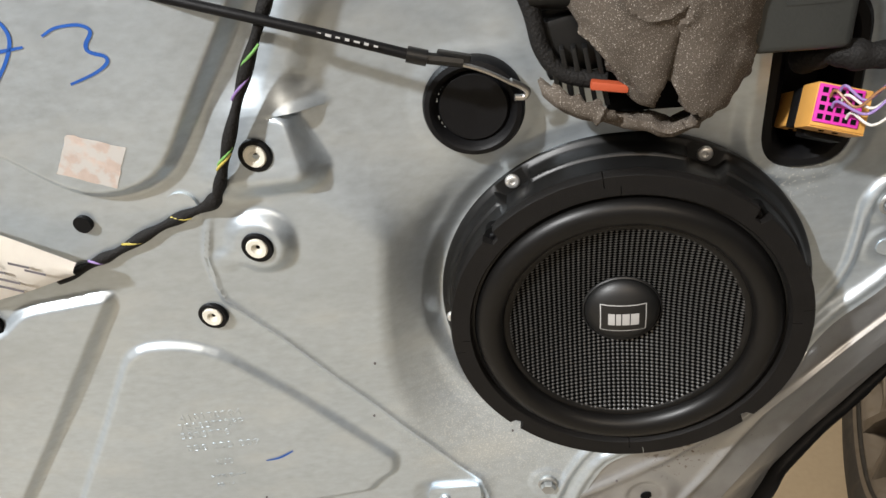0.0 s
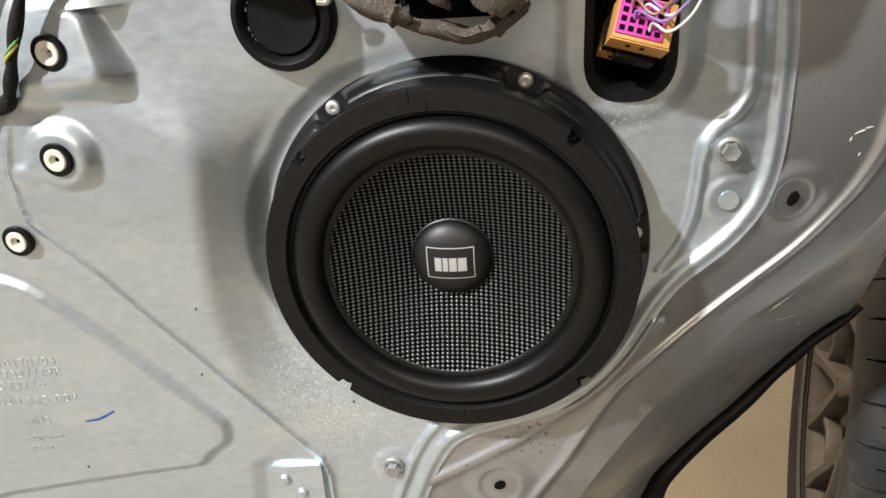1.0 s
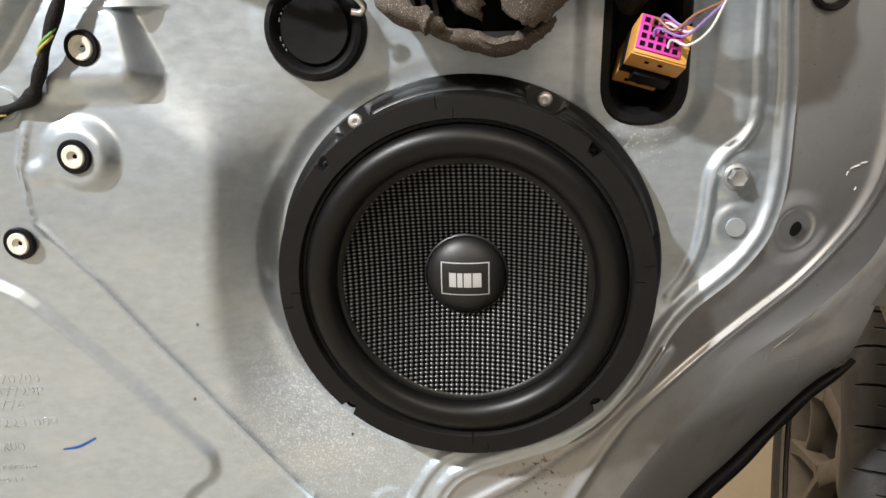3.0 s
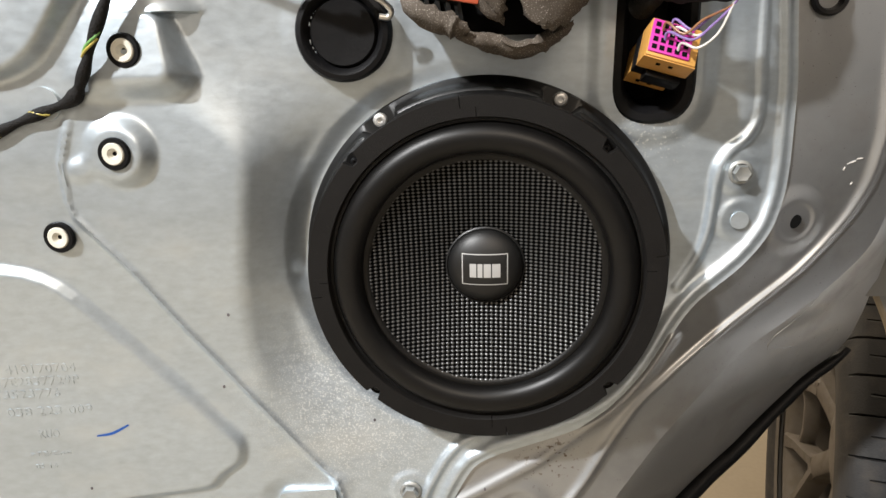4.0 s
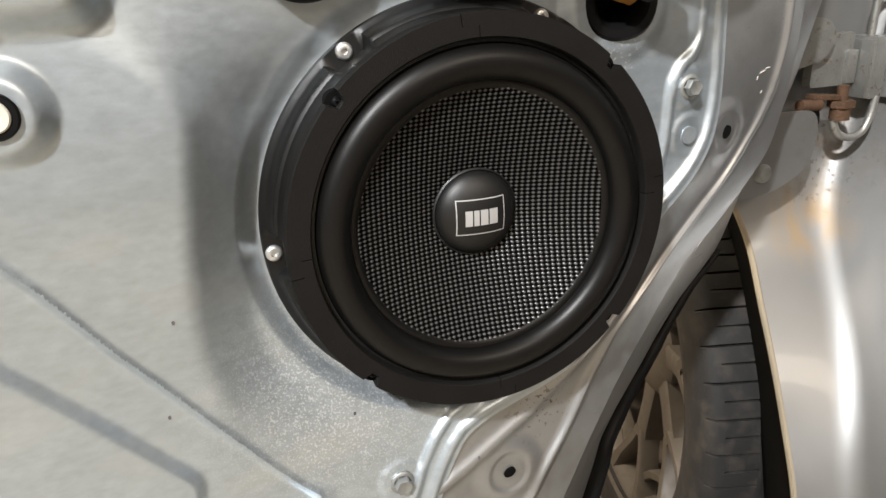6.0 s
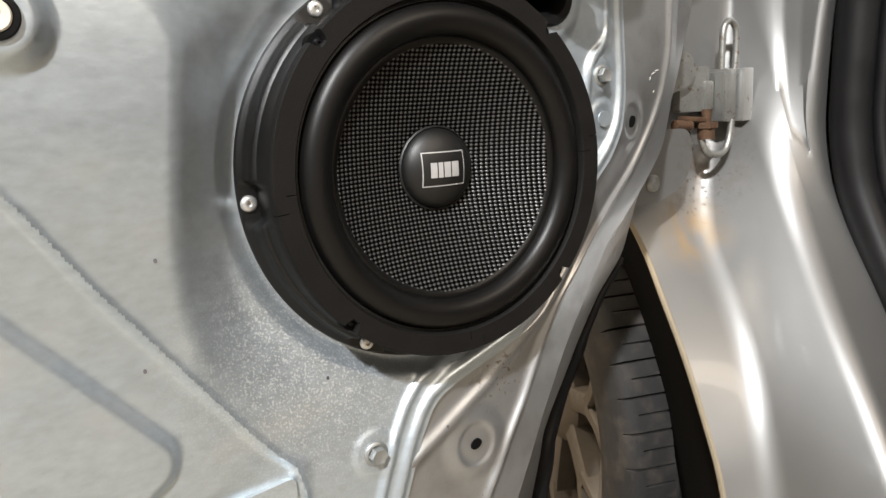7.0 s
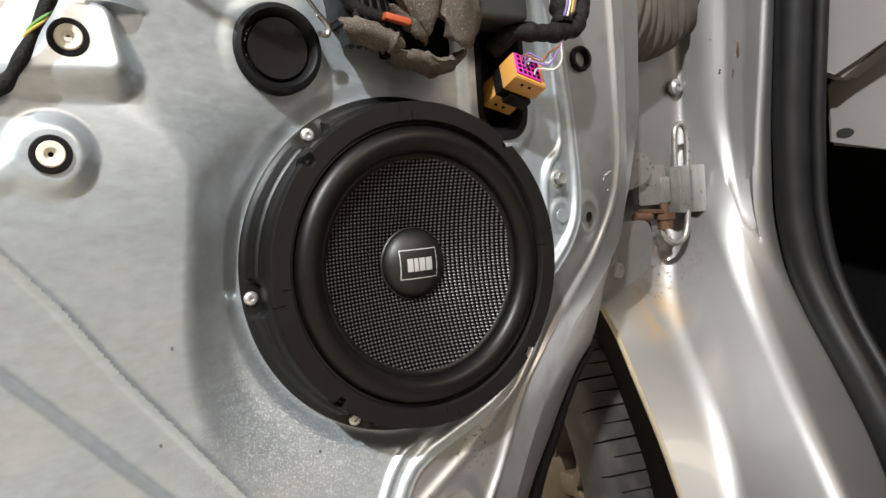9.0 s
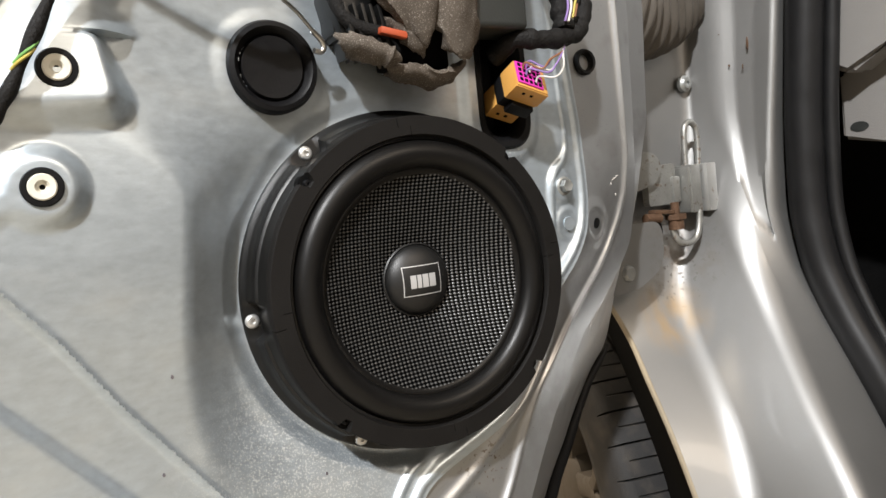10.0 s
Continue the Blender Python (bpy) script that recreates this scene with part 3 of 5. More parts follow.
def ring_segment(mid):
    """A quarter of the front ring with stepped ends and a notch at its outer edge."""
    bm = bmesh.new()
    for r0, r1, shift in ((0.0925, 0.0985, 0.0), (0.0985, 0.105, 5.0)):
        start, stop = mid - 45 + shift + 0.12, mid + 45 + shift - 0.12
        cols = []
        for a in np.arange(start, stop + 0.3, 0.6):
            a = min(a, stop)
            out = r1
            if shift:
                out = r1 - 0.0058 * float(step(2.1, 1.6, near_angle(a, NOTCHES)))
            if abs(out - r0) < 0.001:
                out = r0 + 0.001
            c, s = math.cos(radians(a)), math.sin(radians(a))
            if shift:
                pts = ((r0, -0.0425), (r0, FACE + 0.001), (r0, FACE), (out - 0.0007, FACE), (out, FACE + 0.0008), (out, -0.0425))
            else:
                pts = ((r0 - 0.0006, -0.0425), (r0, FACE + 0.0008), (r0 + 0.0007, FACE), (r1, FACE), (r1, FACE + 0.001), (r1, -0.0425))
            cols.append([bm.verts.new((CX + r * c, y, CZ + r * s)) for r, y in pts])
        for p, q in zip(cols, cols[1:]):
            for j in range(5):
                bm.faces.new((p[j], p[j + 1], q[j + 1], q[j]))
        bm.faces.new(cols[0])
        bm.faces.new(cols[-1][::-1])
    return bm


for mid in (47.5, 137.5, 227.5, 317.5):
    part("front_ring_segment", ring_segment(mid), FOAM_RING, speaker)
for a in NOTCHES:
    bm = bmesh.new()
    lathe(bm, [(0.0056, 0.006), (0.0056, -0.0012), (0, -0.0012)], (CX + 0.1000 * math.cos(radians(a)), -0.0425, CZ + 0.1000 * math.sin(radians(a))), 20)
    part("notch_floor", bm, DARK, speaker)
    bm = bmesh.new()
    at = (CX + 0.1002 * math.cos(radians(a)), -0.0445, CZ + 0.1002 * math.sin(radians(a)))
    lathe(bm, [(0.0026, 0.001), (0.0026, -0.001), (0.0018, -0.002), (0.0008, -0.002), (0.0006, -0.0008), (0, -0.0008)], at, 14)
    part("mounting_screw", bm, RUBBER, speaker, "black cross-head screw sunk in a notch")
bm = bmesh.new()
lathe(bm, [(0.0935, -0.0425), (0.0930, -0.0455), (0.0905, -0.0458), (0.0898, -0.044)], (CX, 0, CZ), 128)
part("basket", bm, BLACK, speaker)
bm = bmesh.new()
prof = [(0.0902, -0.0440)]
for k in range(15):
    a = math.pi * k / 14
    prof.append((0.0812 + 0.0088 * math.cos(a), -0.0440 - 0.0088 * math.sin(a) ** 0.9))
prof += [(0.0722, -0.0446), (0.0712, -0.0450), (0.0700, -0.0446)]
lathe(bm, prof, (CX, 0, CZ), 160)
part("surround", bm, SURROUND, speaker, "rounded black rubber surround")
bm = bmesh.new()
lathe(bm, [(0.0735, -0.0449), (0.0718, -0.0456), (0.0695, -0.0449), (0.0684, -0.0440)], (CX, 0, CZ), 160)
part("cone_edge", bm, SURROUND, speaker)
PITCH_X, PITCH_Z = 0.0030, 0.0023
GX, GZ = np.meshgrid(np.arange(-0.0696, 0.0697, PITCH_X / 8), np.arange(-0.0696, 0.0697, PITCH_Z / 7))
GR = np.hypot(GX, GZ)
GY = -0.0442 + 0.0185 * np.clip((0.0686 - GR) / 0.0461, 0, 1.1) ** 0.85
lift = 0.00025 * np.sin(2 * math.pi * GX / PITCH_X) + 0.00022 * np.sin(2 * math.pi * GZ / PITCH_Z)
weave = sheet(np.stack([GX + CX, GY - lift, GZ + CZ], -1))
weave.name = "cone"
drop(weave, lambda x, y, z: not 0.0222 < math.hypot(x - CX, z - CZ) < 0.0690)
link("cone", weave, WEAVE, speaker, "woven black glass-fibre cone")
CAPC = (0.0, 0.0, 0.5005)
bm = bmesh.new()
lathe(bm, [(0.0242, -0.0262), (0.0243, -0.0275), (0.0235, -0.0281), (0.0229, -0.0274)] + [(0.0229 * math.cos(a), -0.0270 - 0.0105 * math.sin(a)) for a in np.linspace(0, math.pi / 2, 16)], CAPC, 96)
dust_cap = part("dust_cap", bm, CAP, speaker, "smooth domed dust cap with a small badge")


def on_cap(x, z):
    r = min(math.hypot(x, z), 0.0225) / 0.0229
    return Vector((CAPC[0] + x, -0.0270 - 0.0105 * math.sqrt(1 - r * r) - 0.0003, CAPC[2] + z))


def cap_patch(bm, outline):
    """A thin print on the dome: a grid over a quadrilateral."""
    a, b, c, d = [Vector(p) for p in outline]
    n = 6
    g = [[bm.verts.new(on_cap(*((a * (1 - s) + b * s) * (1 - t) + (d * (1 - s) + c * s) * t))) for s in np.linspace(0, 1, n)] for t in np.linspace(0, 1, n)]
    for p, q in zip(g, g[1:]):
        for k in range(n - 1):
            bm.faces.new((p[k], p[k + 1], q[k + 1], q[k]))


bm = bmesh.new()
X0, X1, Z0, Z1, W = -0.0140, 0.0138, -0.0098, 0.0098, 0.0006
for q in (((X0, Z1 - W), (X1, Z1 - W), (X1, Z1), (X0, Z1)), ((X0, Z0), (X1, Z0), (X1, Z0 + W), (X0, Z0 + W)),
          ((X0, Z0 + W), (X0 + W, Z0 + W), (X0 + W, Z1 - W), (X0, Z1 - W)), ((X1 - W, Z0 + W), (X1, Z0 + W), (X1, Z1 - W), (X1 - W, Z1 - W))):
    cap_patch(bm, q)
part("badge_frame", bm, BADGE, dust_cap, "thin silver printed rectangle")
bm = bmesh.new()
for x0, wide in ((-0.0092, 0.0040), (-0.0045, 0.0030), (-0.0008, 0.0044), (0.0043, 0.0050)):
    cap_patch(bm, ((x0, -0.0048), (x0 + wide, -0.0048), (x0 + wide, 0.0038), (x0, 0.0038)))
part("badge_mark", bm, BADGE, dust_cap, "silver blocks of a printed badge")

# ---- fittings on the door ----
for gx, gz, gy, tilt in ((-0.195, 0.632, -0.0570, 0), (-0.208, 0.576, -0.0590, 0), (-0.251, 0.5265, float(plate_depth(-0.251, 0.5265)) - 0.0008, 0)):
    bm = bmesh.new()
    lathe(bm, [(0.0094, 0.001), (0.0094, -0.0009), (0.0088, -0.0016), (0.0070, -0.0017), (0.0064, -0.0008), (0.0064, 0.001)], (gx, gy, gz), 32)
    g = part("trim_clip_grommet", bm, RUBBER, door, "black rubber trim-clip grommet")
    bm = bmesh.new()
    lathe(bm, [(0.0064, 0.001), (0.0064, -0.0018), (0.0058, -0.0024), (0.0033, -0.0022), (0.0026, -0.0010), (0.0020, 0.0002), (0.0011, 0.0004)], (gx, gy, gz), 28)
    part("insert", bm, WHITE_NYLON, g, "white nylon insert")
    bm = bmesh.new()
    lathe(bm, [(0.0013, 0.0003), (0, 0.0003)], (gx, gy, gz), 12)
    part("clip_hole", bm, DARK, g)


def hex_bolt(x, y, z, size=0.0056):
    bm = bmesh.new()
    lathe(bm, [(size * 1.35, 0.0015), (size * 1.35, -0.0008), (size * 1.2, -0.0016), (size * 0.98, -0.0018)], (x, y, z), 28)
    lathe(bm, [(size * 0.98, -0.0016), (size * 0.98, -0.0052), (size * 0.85, -0.0062), (size * 0.6, -0.0058), (0, -0.0056)], (x, y, z), 6)
    return part("hex_bolt", bm, BOLT, door, "zinc-plated flanged hexagon bolt")


hex_bolt(0.1555, float(plate_depth(0.1555, 0.552)), 0.552)
hex_bolt(-0.0515, float(plate_depth(-0.0515, 0.338)), 0.338)


def disc(name, x, z, y, rx, rz, material, lift=0.0004, turn=0.0, label="", parent=None):
    bm = bmesh.new()
    c, s = math.cos(radians(turn)), math.sin(radians(turn))
    prism(bm, [(x + rx * math.cos(a) * c - rz * math.sin(a) * s, z + rx * math.cos(a) * s + rz * math.sin(a) * c) for a in np.linspace(0, 2 * math.pi, 24, endpoint=False)], y - lift, y + 0.002)
    return part(name, bm, material, parent or door, label)


disc("bolt_hole", 0.196, 0.518, float(frame_depth(0.196, 0.518)), 0.0030, 0.0046, DARK, 0.0014, turn=-25)
disc("bolt_hole", 0.021, 0.321, float(frame_depth(0.021, 0.321)), 0.0042, 0.0030, DARK, 0.0014, turn=25)
disc("blanked_hole", 0.158, 0.5215, float(plate_depth(0.158, 0.5215)), 0.0056, 0.0056, ZINC, 0.0018)
bm = bmesh.new()
lathe(bm, [(0.0275, 0.004), (0.0278, -0.004), (0.0262, -0.0075), (0.0235, -0.0082), (0.0212, -0.0066), (0.0200, -0.0025), (0.0194, -0.0020), (0.0188, -0.0040), (0.0182, -0.0046), (0.010, -0.0040), (0, -0.0038)], (-0.080, -0.0235, 0.639), 64)
part("rubber_plug", bm, RUBBER, door, "round black rubber blanking plug")
# oval cable grommet
bm = bmesh.new()
rim = [(0.0, 0.004), (0.0, -0.001), (0.002, -0.0035), (0.006, -0.0032), (0.0095, 0.001), (0.0105, 0.014), (0.0125, 0.03)]
wy = float(plate_depth(0.099, 0.582)) + 0.0005
cx, cz = 0.0985, 0.630
loops = [[bm.verts.new((cx + (px - cx) * (1 - d / 0.0245), wy + dy, cz + (pz - cz) * (1 - d / 0.047))) for px, pz in WELL] for d, dy in rim]
for p, q in zip(loops, loops[1:]):
    for k in range(len(p)):
        j = (k + 1) % len(p)
        bm.faces.new((p[k], p[j], q[j], q[k]))
bore = [v.co.copy() for v in loops[-1]]
grommet = part("cable_grommet", bm, RUBBER, door, "oval black rubber grommet in the carrier plate")
bm = bmesh.new()
bm.faces.new([bm.verts.new(c + Vector((0, -0.001, 0))) for c in bore])
part("bore", bm, DARK, grommet)
bm = bmesh.new()
lathe(bm, [(0.0105, 0.002), (0.0110, -0.003), (0.0098, -0.0055), (0.0078, -0.005), (0.0066, -0.001), (0.006, 0.006), (0, 0.007)], (0.2010, float(frame_depth(0.2010, 0.653)), 0.653), 36)
part("door_bumper", bm, RUBBER, door, "small hollow black rubber stopper")
bm = bmesh.new()
prism(bm, rounded([(-0.142, 0.337), (-0.102, 0.3425), (-0.105, 0.248), (-0.151, 0.248)], 0.005), -0.0338, -0.026)
part("bracket_plate", bm, ZINC, door, "small riveted steel plate")
for sx, sz in ((-0.1300, 0.328), (-0.1190, 0.316), (-0.129, 0.303), (-0.118, 0.292)):
    bm = bmesh.new()
    lathe(bm, [(0.0045, 0.0005), (0.0042, -0.0012), (0.003, -0.0024), (0, -0.0028)], (sx, -0.0338, sz), 18)
    part("rivet", bm, ZINC, door)


def stamped(text, x0, x1, z, size):
    """Letters pressed into the panel, between x0 and x1."""
    cu = bpy.data.curves.new("embossed_text", "FONT")
    cu.body, cu.size, cu.extrude, cu.resolution_u = text, size, 0.00021, 2
    ob = bpy.data.objects.new("embossed_text", cu)
    me = bpy.data.meshes.new_from_object(ob)
    bpy.data.objects.remove(ob)
    xs_ = [v.co.x for v in me.vertices]
    me.transform(Matrix.Translation((x0, 0, z)) @ Matrix.Rotation(radians(90), 4, "X") @ Matrix.Diagonal(((x1 - x0) / (max(xs_) - min(xs_)), 1, 1, 1)) @ Matrix.Translation((-min(xs_), 0, 0)))
    flat = np.empty(len(me.vertices) * 3)
    me.vertices.foreach_get("co", flat)
    flat = flat.reshape(-1, 3)
    flat[:, 1] += plate_depth(flat[:, 0], flat[:, 2]) - 0.00008
    me.vertices.foreach_set("co", flat.ravel())
    me.name = "embossed_text"
    return link("embossed_text", me, ZINC, door, smooth=False)


for text, x0, x1, z in (("410170704", -0.301, -0.258, 0.4380), ("7E2837729P", -0.304, -0.2575, 0.4293), ("3523776", -0.305, -0.2705, 0.4206), ("038 223 009", -0.305, -0.2525, 0.4080), ("KUO", -0.2880, -0.2755, 0.3915), (">FE/Zn<", -0.2960, -0.2705, 0.3785), ("05 14", -0.2945, -0.2805, 0.3695)):
    stamped(text, x0, x1, z, 0.0085 if z > 0.38 else 0.0045)


def pen_stroke(pts, wide=0.0010):
    """A marker stroke lying on the panel."""
    bm = bmesh.new()
    line = smooth_line([(x, 0, z) for x, z in pts], 10)
    rows = []
    for i, q in enumerate(line):
        way = line[min(i + 1, len(line) - 1)] - line[max(i - 1, 0)]
        off = Vector((-way.z, 0, way.x)).normalized() * wide * 0.8 * (0.7 + 0.5 * math.sin(3.1 * i / len(line)))
        rows.append([bm.verts.new((p.x, float(plate_depth(p.x, p.z)) - 0.0004, p.z)) for p in (q - off, q + off)])
    for p, q in zip(rows, rows[1:]):
        bm.faces.new((p[0], p[1], q[1], q[0]))
    return part("pen_mark", bm, PEN, door, "blue marker writing on bare metal")


pen_stroke([(-0.2525, 0.391), (-0.2425, 0.3925), (-0.2315, 0.398)], 0.0009)
pen_stroke([(-0.278, 0.7065), (-0.270, 0.7095), (-0.259, 0.7095), (-0.2545, 0.706), (-0.259, 0.700), (-0.2585, 0.6965), (-0.252, 0.6935), (-0.2525, 0.690), (-0.260, 0.686), (-0.2735, 0.682)], 0.0010)
pen_stroke([(-0.304, 0.722), (-0.296, 0.7165), (-0.2935, 0.708), (-0.299, 0.698), (-0.312, 0.684)], 0.0010)
pen_stroke([(-0.315, 0.700), (-0.303, 0.7015), (-0.289, 0.7025)], 0.0009)
# faded sticker
bm = bmesh.new()
corners = [Vector(q) for q in ((-0.300, 0.636), (-0.271, 0.624), (-0.2585, 0.646), (-0.286, 0.657))]
rows = []
for t in np.linspace(0, 1, 9):
    row = []
    for q in np.linspace(0, 1, 9):
        p = (corners[0] * (1 - q) + corners[1] * q) * (1 - t) + (corners[3] * (1 - q) + corners[2] * q) * t
        p = p + Vector((noise.noise((p.x * 300, p.y * 300, 1)), noise.noise((p.x * 300, p.y * 300, 5)))) * 0.0012
        row.append(bm.verts.new((p.x, float(plate_depth(p.x, p.y)) - 0.0003, p.y)))
    rows.append(row)
for p, q in zip(rows, rows[1:]):
    for c in range(8):
        bm.faces.new((p[c], p[c + 1], q[c + 1], q[c]))
part("sticker", bm, STICKER, door, "faded torn brown sticker")
for x, z in ((-0.160, 0.472), (-0.075, 0.389), (-0.001, 0.340), (-0.262, 0.352), (-0.170, 0.420)):
    disc("dirt_speck", x, z, float(plate_depth(x, z) if x < seam_x(z) else frame_depth(x, z)), 0.0008, 0.0011, PRINT, 0.0003)
for x, z, wide, turn in ((0.2285, 0.5535, 0.0042, 20), (0.234, 0.5560, 0.0030, 10), (0.2325, 0.5400, 0.0012, 60), (0.2255, 0.5500, 0.0014, 70)):
    disc("paint_chip", x, z, float(frame_depth(x, z)), wide, 0.0004, WHITE_WIRE, 0.0003, turn)
disc("drain_plug", -0.303, 0.601, float(plate_depth(-0.303, 0.601)), 0.0052, 0.0052, RUBBER, 0.003)
disc("access_hole", -0.392, 0.538, float(plate_depth(-0.392, 0.538)), 0.014, 0.014, DARK, 0.002)
disc("mount_disc", -0.245, 0.604, float(plate_depth(-0.245, 0.604)), 0.0095, 0.0095, ZINC, 0.0016)

# ---- the connector and cables ----
conn = thing("wire_connector", (0.09, -0.02, 0.61), "amber plug with magenta insert and black locking band on a cable", "connector")
W_ = Vector((0.15, -0.89, 0.43)).normalized()
U_ = (Vector((0.95, 0.06, -0.29)) - W_ * Vector((0.95, 0.06, -0.29)).dot(W_)).normalized()
V_ = U_.cross(W_).normalized()
if V_.z < 0:
    V_ = -V_
L1 = Vector((0.0805, -0.0095, 0.6085))
BOX = Matrix((U_, V_, W_)).transposed().to_4x4()


def in_plug(u, v, w):
    """A pose inside the plug: u across, v up its back, w along its length."""
    return Matrix.Translation(L1 + U_ * u + V_ * v + W_ * w) @ BOX


bm = bmesh.new()
block(bm, (0.0245, 0.0185, 0.022), in_plug(0.0122, 0.0092, 0.011), 0.0008)
lower = part("socket_half", bm, AMBER, conn, "amber plastic socket half")
bm = bmesh.new()
block(bm, (0.0275, 0.0215, 0.016), in_plug(0.0135, 0.0095, 0.0315), 0.0008)
block(bm, (0.0285, 0.0010, 0.013), in_plug(0.0135, -0.0014, 0.032), 0.0003)
upper = part("plug_half", bm, AMBER, conn, "amber plastic plug half")
bm = bmesh.new()
block(bm, (0.0268, 0.0205, 0.0085), in_plug(0.0128, 0.0092, 0.0192), 0.001)
block(bm, (0.020, 0.0045, 0.010), in_plug(0.016, -0.0025, 0.0185), 0.001)
part("locking_band", bm, RUBBER, conn, "black locking band")
bm = bmesh.new()
block(bm, (0.0225, 0.0185, 0.003), in_plug(0.0115, 0.0100, 0.0392), 0.0004)
ins = part("insert", bm, MAGENTA, conn, "magenta plastic wire insert")
for i in range(5):
    for j in range(4):
        bm = bmesh.new()
        block(bm, (0.0026, 0.0026, 0.001), in_plug(0.0030 + 0.0042 * i, 0.0035 + 0.0043 * j, 0.0406))
        part("contact_slot", bm, DARK, ins, smooth=False)
for half, w0, us in ((lower, 0.006, (0.007, 0.014)), (upper, 0.0335, (0.009, 0.016))):
    for u0 in us:
        bm = bmesh.new()
        block(bm, (0.0022, 0.0012, 0.0018), in_plug(u0, -0.0002 if half is lower else -0.0018, w0))
        part("latch_slot", bm, DARK, half, smooth=False)


def wire(pts, r, material, parent, name="wire", label=""):
    bm = bmesh.new()
    tube(bm, smooth_line(pts, 8), r, 8)
    return part(name, bm, material, parent, label)


def plug_at(u, v, w):
    return tuple(L1 + U_ * u + V_ * v + W_ * w)


for (u0, v0), far, m_ in (((0.008, 0.008), (0.106, -0.052, 0.634), VIOLET), ((0.012, 0.012), (0.109, -0.050, 0.636), WHITE_WIRE), ((0.006, 0.013), (0.102, -0.050, 0.637), BROWN_WIRE), ((0.016, 0.004), (0.108, -0.056, 0.630), WHITE_WIRE), ((0.010, 0.016), (0.107, -0.047, 0.639), VIOLET)):
    a = Vector(plug_at(u0, v0, 0.040))
    wire([a, a + W_ * 0.005 + V_ * 0.003, Vector(far) + Vector((0.002, 0, -0.003)), Vector(far) + Vector((0.012, 0.002, 0.004)), Vector((0.129, -0.045, 0.648)), Vector((0.134, -0.042, 0.657))], 0.00072, m_, conn)

loom = thing("door_wiring_loom", (0.12, -0.03, 0.65), "thick black cloth-taped wiring loom rising above the plug", "wiring loom")
main = [(0.086, -0.018, 0.648), (0.094, -0.036, 0.657), (0.110, -0.042, 0.656), (0.132, -0.041, 0.658), (0.150, -0.038, 0.664), (0.161, -0.034, 0.679), (0.161, -0.030, 0.70), (0.150, -0.022, 0.74), (0.135, -0.01, 0.80)]
bm = bmesh.new()
tube(bm, smooth_line(main, 10), lambda s: 0.0068 + 0.0006 * math.sin(41 * s) + 0.0004 * math.sin(97 * s), 14)
part("tape_sleeve", bm, TAPE, loom, "black fabric tape wrapping")
bm = bmesh.new()
tube(bm, smooth_line([(0.136, -0.040, 0.664), (0.138, -0.036, 0.680), (0.141, -0.030, 0.705), (0.133, -0.02, 0.74), (0.120, -0.01, 0.80)], 10), lambda s: 0.0075 + 0.001 * math.sin(37 * s), 12)
part("tape_sleeve", bm, TAPE, loom)
for pts, m_ in (((((0.131, -0.048, 0.668), (0.135, -0.048, 0.680), (0.138, -0.042, 0.70))), VIOLET), (((0.134, -0.048, 0.668), (0.139, -0.047, 0.682), (0.141, -0.040, 0.70)), WHITE_WIRE), (((0.139, -0.047, 0.671), (0.145, -0.045, 0.684)), YELLOW_WIRE), (((0.142, -0.046, 0.672), (0.147, -0.044, 0.682)), BROWN_WIRE), (((0.151, -0.042, 0.689), (0.154, -0.041, 0.693)), RED_WIRE)):
    wire(pts, 0.0009, m_, loom)

harness = thing("wiring_harness", (-0.22, -0.065, 0.60), "thin black taped wiring harness with coloured wires, clipped to the panel", "wiring harness")
run = [(-0.135, -0.060, 0.765), (-0.160, -0.066, 0.720), (-0.172, -0.070, 0.698), (-0.187, -0.072, 0.671), (-0.201, -0.074, 0.643), (-0.212, -0.072, 0.622), (-0.221, -0.069, 0.611), (-0.238, -0.069, 0.6045), (-0.258, -0.071, 0.597), (-0.283, -0.074, 0.586), (-0.300, -0.076, 0.580), (-0.322, -0.080, 0.572)]
bm = bmesh.new()
tube(bm, smooth_line(run, 8), lambda s: 0.0029 + 0.0006 * math.sin(60 * s) + 0.0014 * math.exp(-((s - 0.52) / 0.03) ** 2), 12)
part("tape_sleeve", bm, TAPE, harness, "black fabric tape wrapping")
path = smooth_line(run, 8)
for k, m_ in ((4, YELLOW_WIRE), (17, GREEN_WIRE), (21, VIOLET), (31, GREEN_WIRE), (32, YELLOW_WIRE), (55, YELLOW_WIRE), (66, YELLOW_WIRE), (76, VIOLET)):
    line = []
    for q in range(5):
        way = (path[k + q + 1] - path[k + q]).normalized()
        side = way.cross(Vector((0, -1, 0))).normalized()
        turn = radians(-70 + 35 * q)
        line.append(path[k + q] + side * 0.0027 * math.sin(turn) + Vector((0, -1, 0)) * 0.0027 * math.cos(turn))
    wire(line, 0.00075, m_, harness)



def lay_back(thing_, eye, k):
    """Lets a hanging thing lie closer to the panel."""
    for ob in thing_.children_recursive:
        ob.data.transform(Matrix.Translation(eye) @ Matrix.Diagonal((k, k, k, 1)) @ Matrix.Translation(-eye))


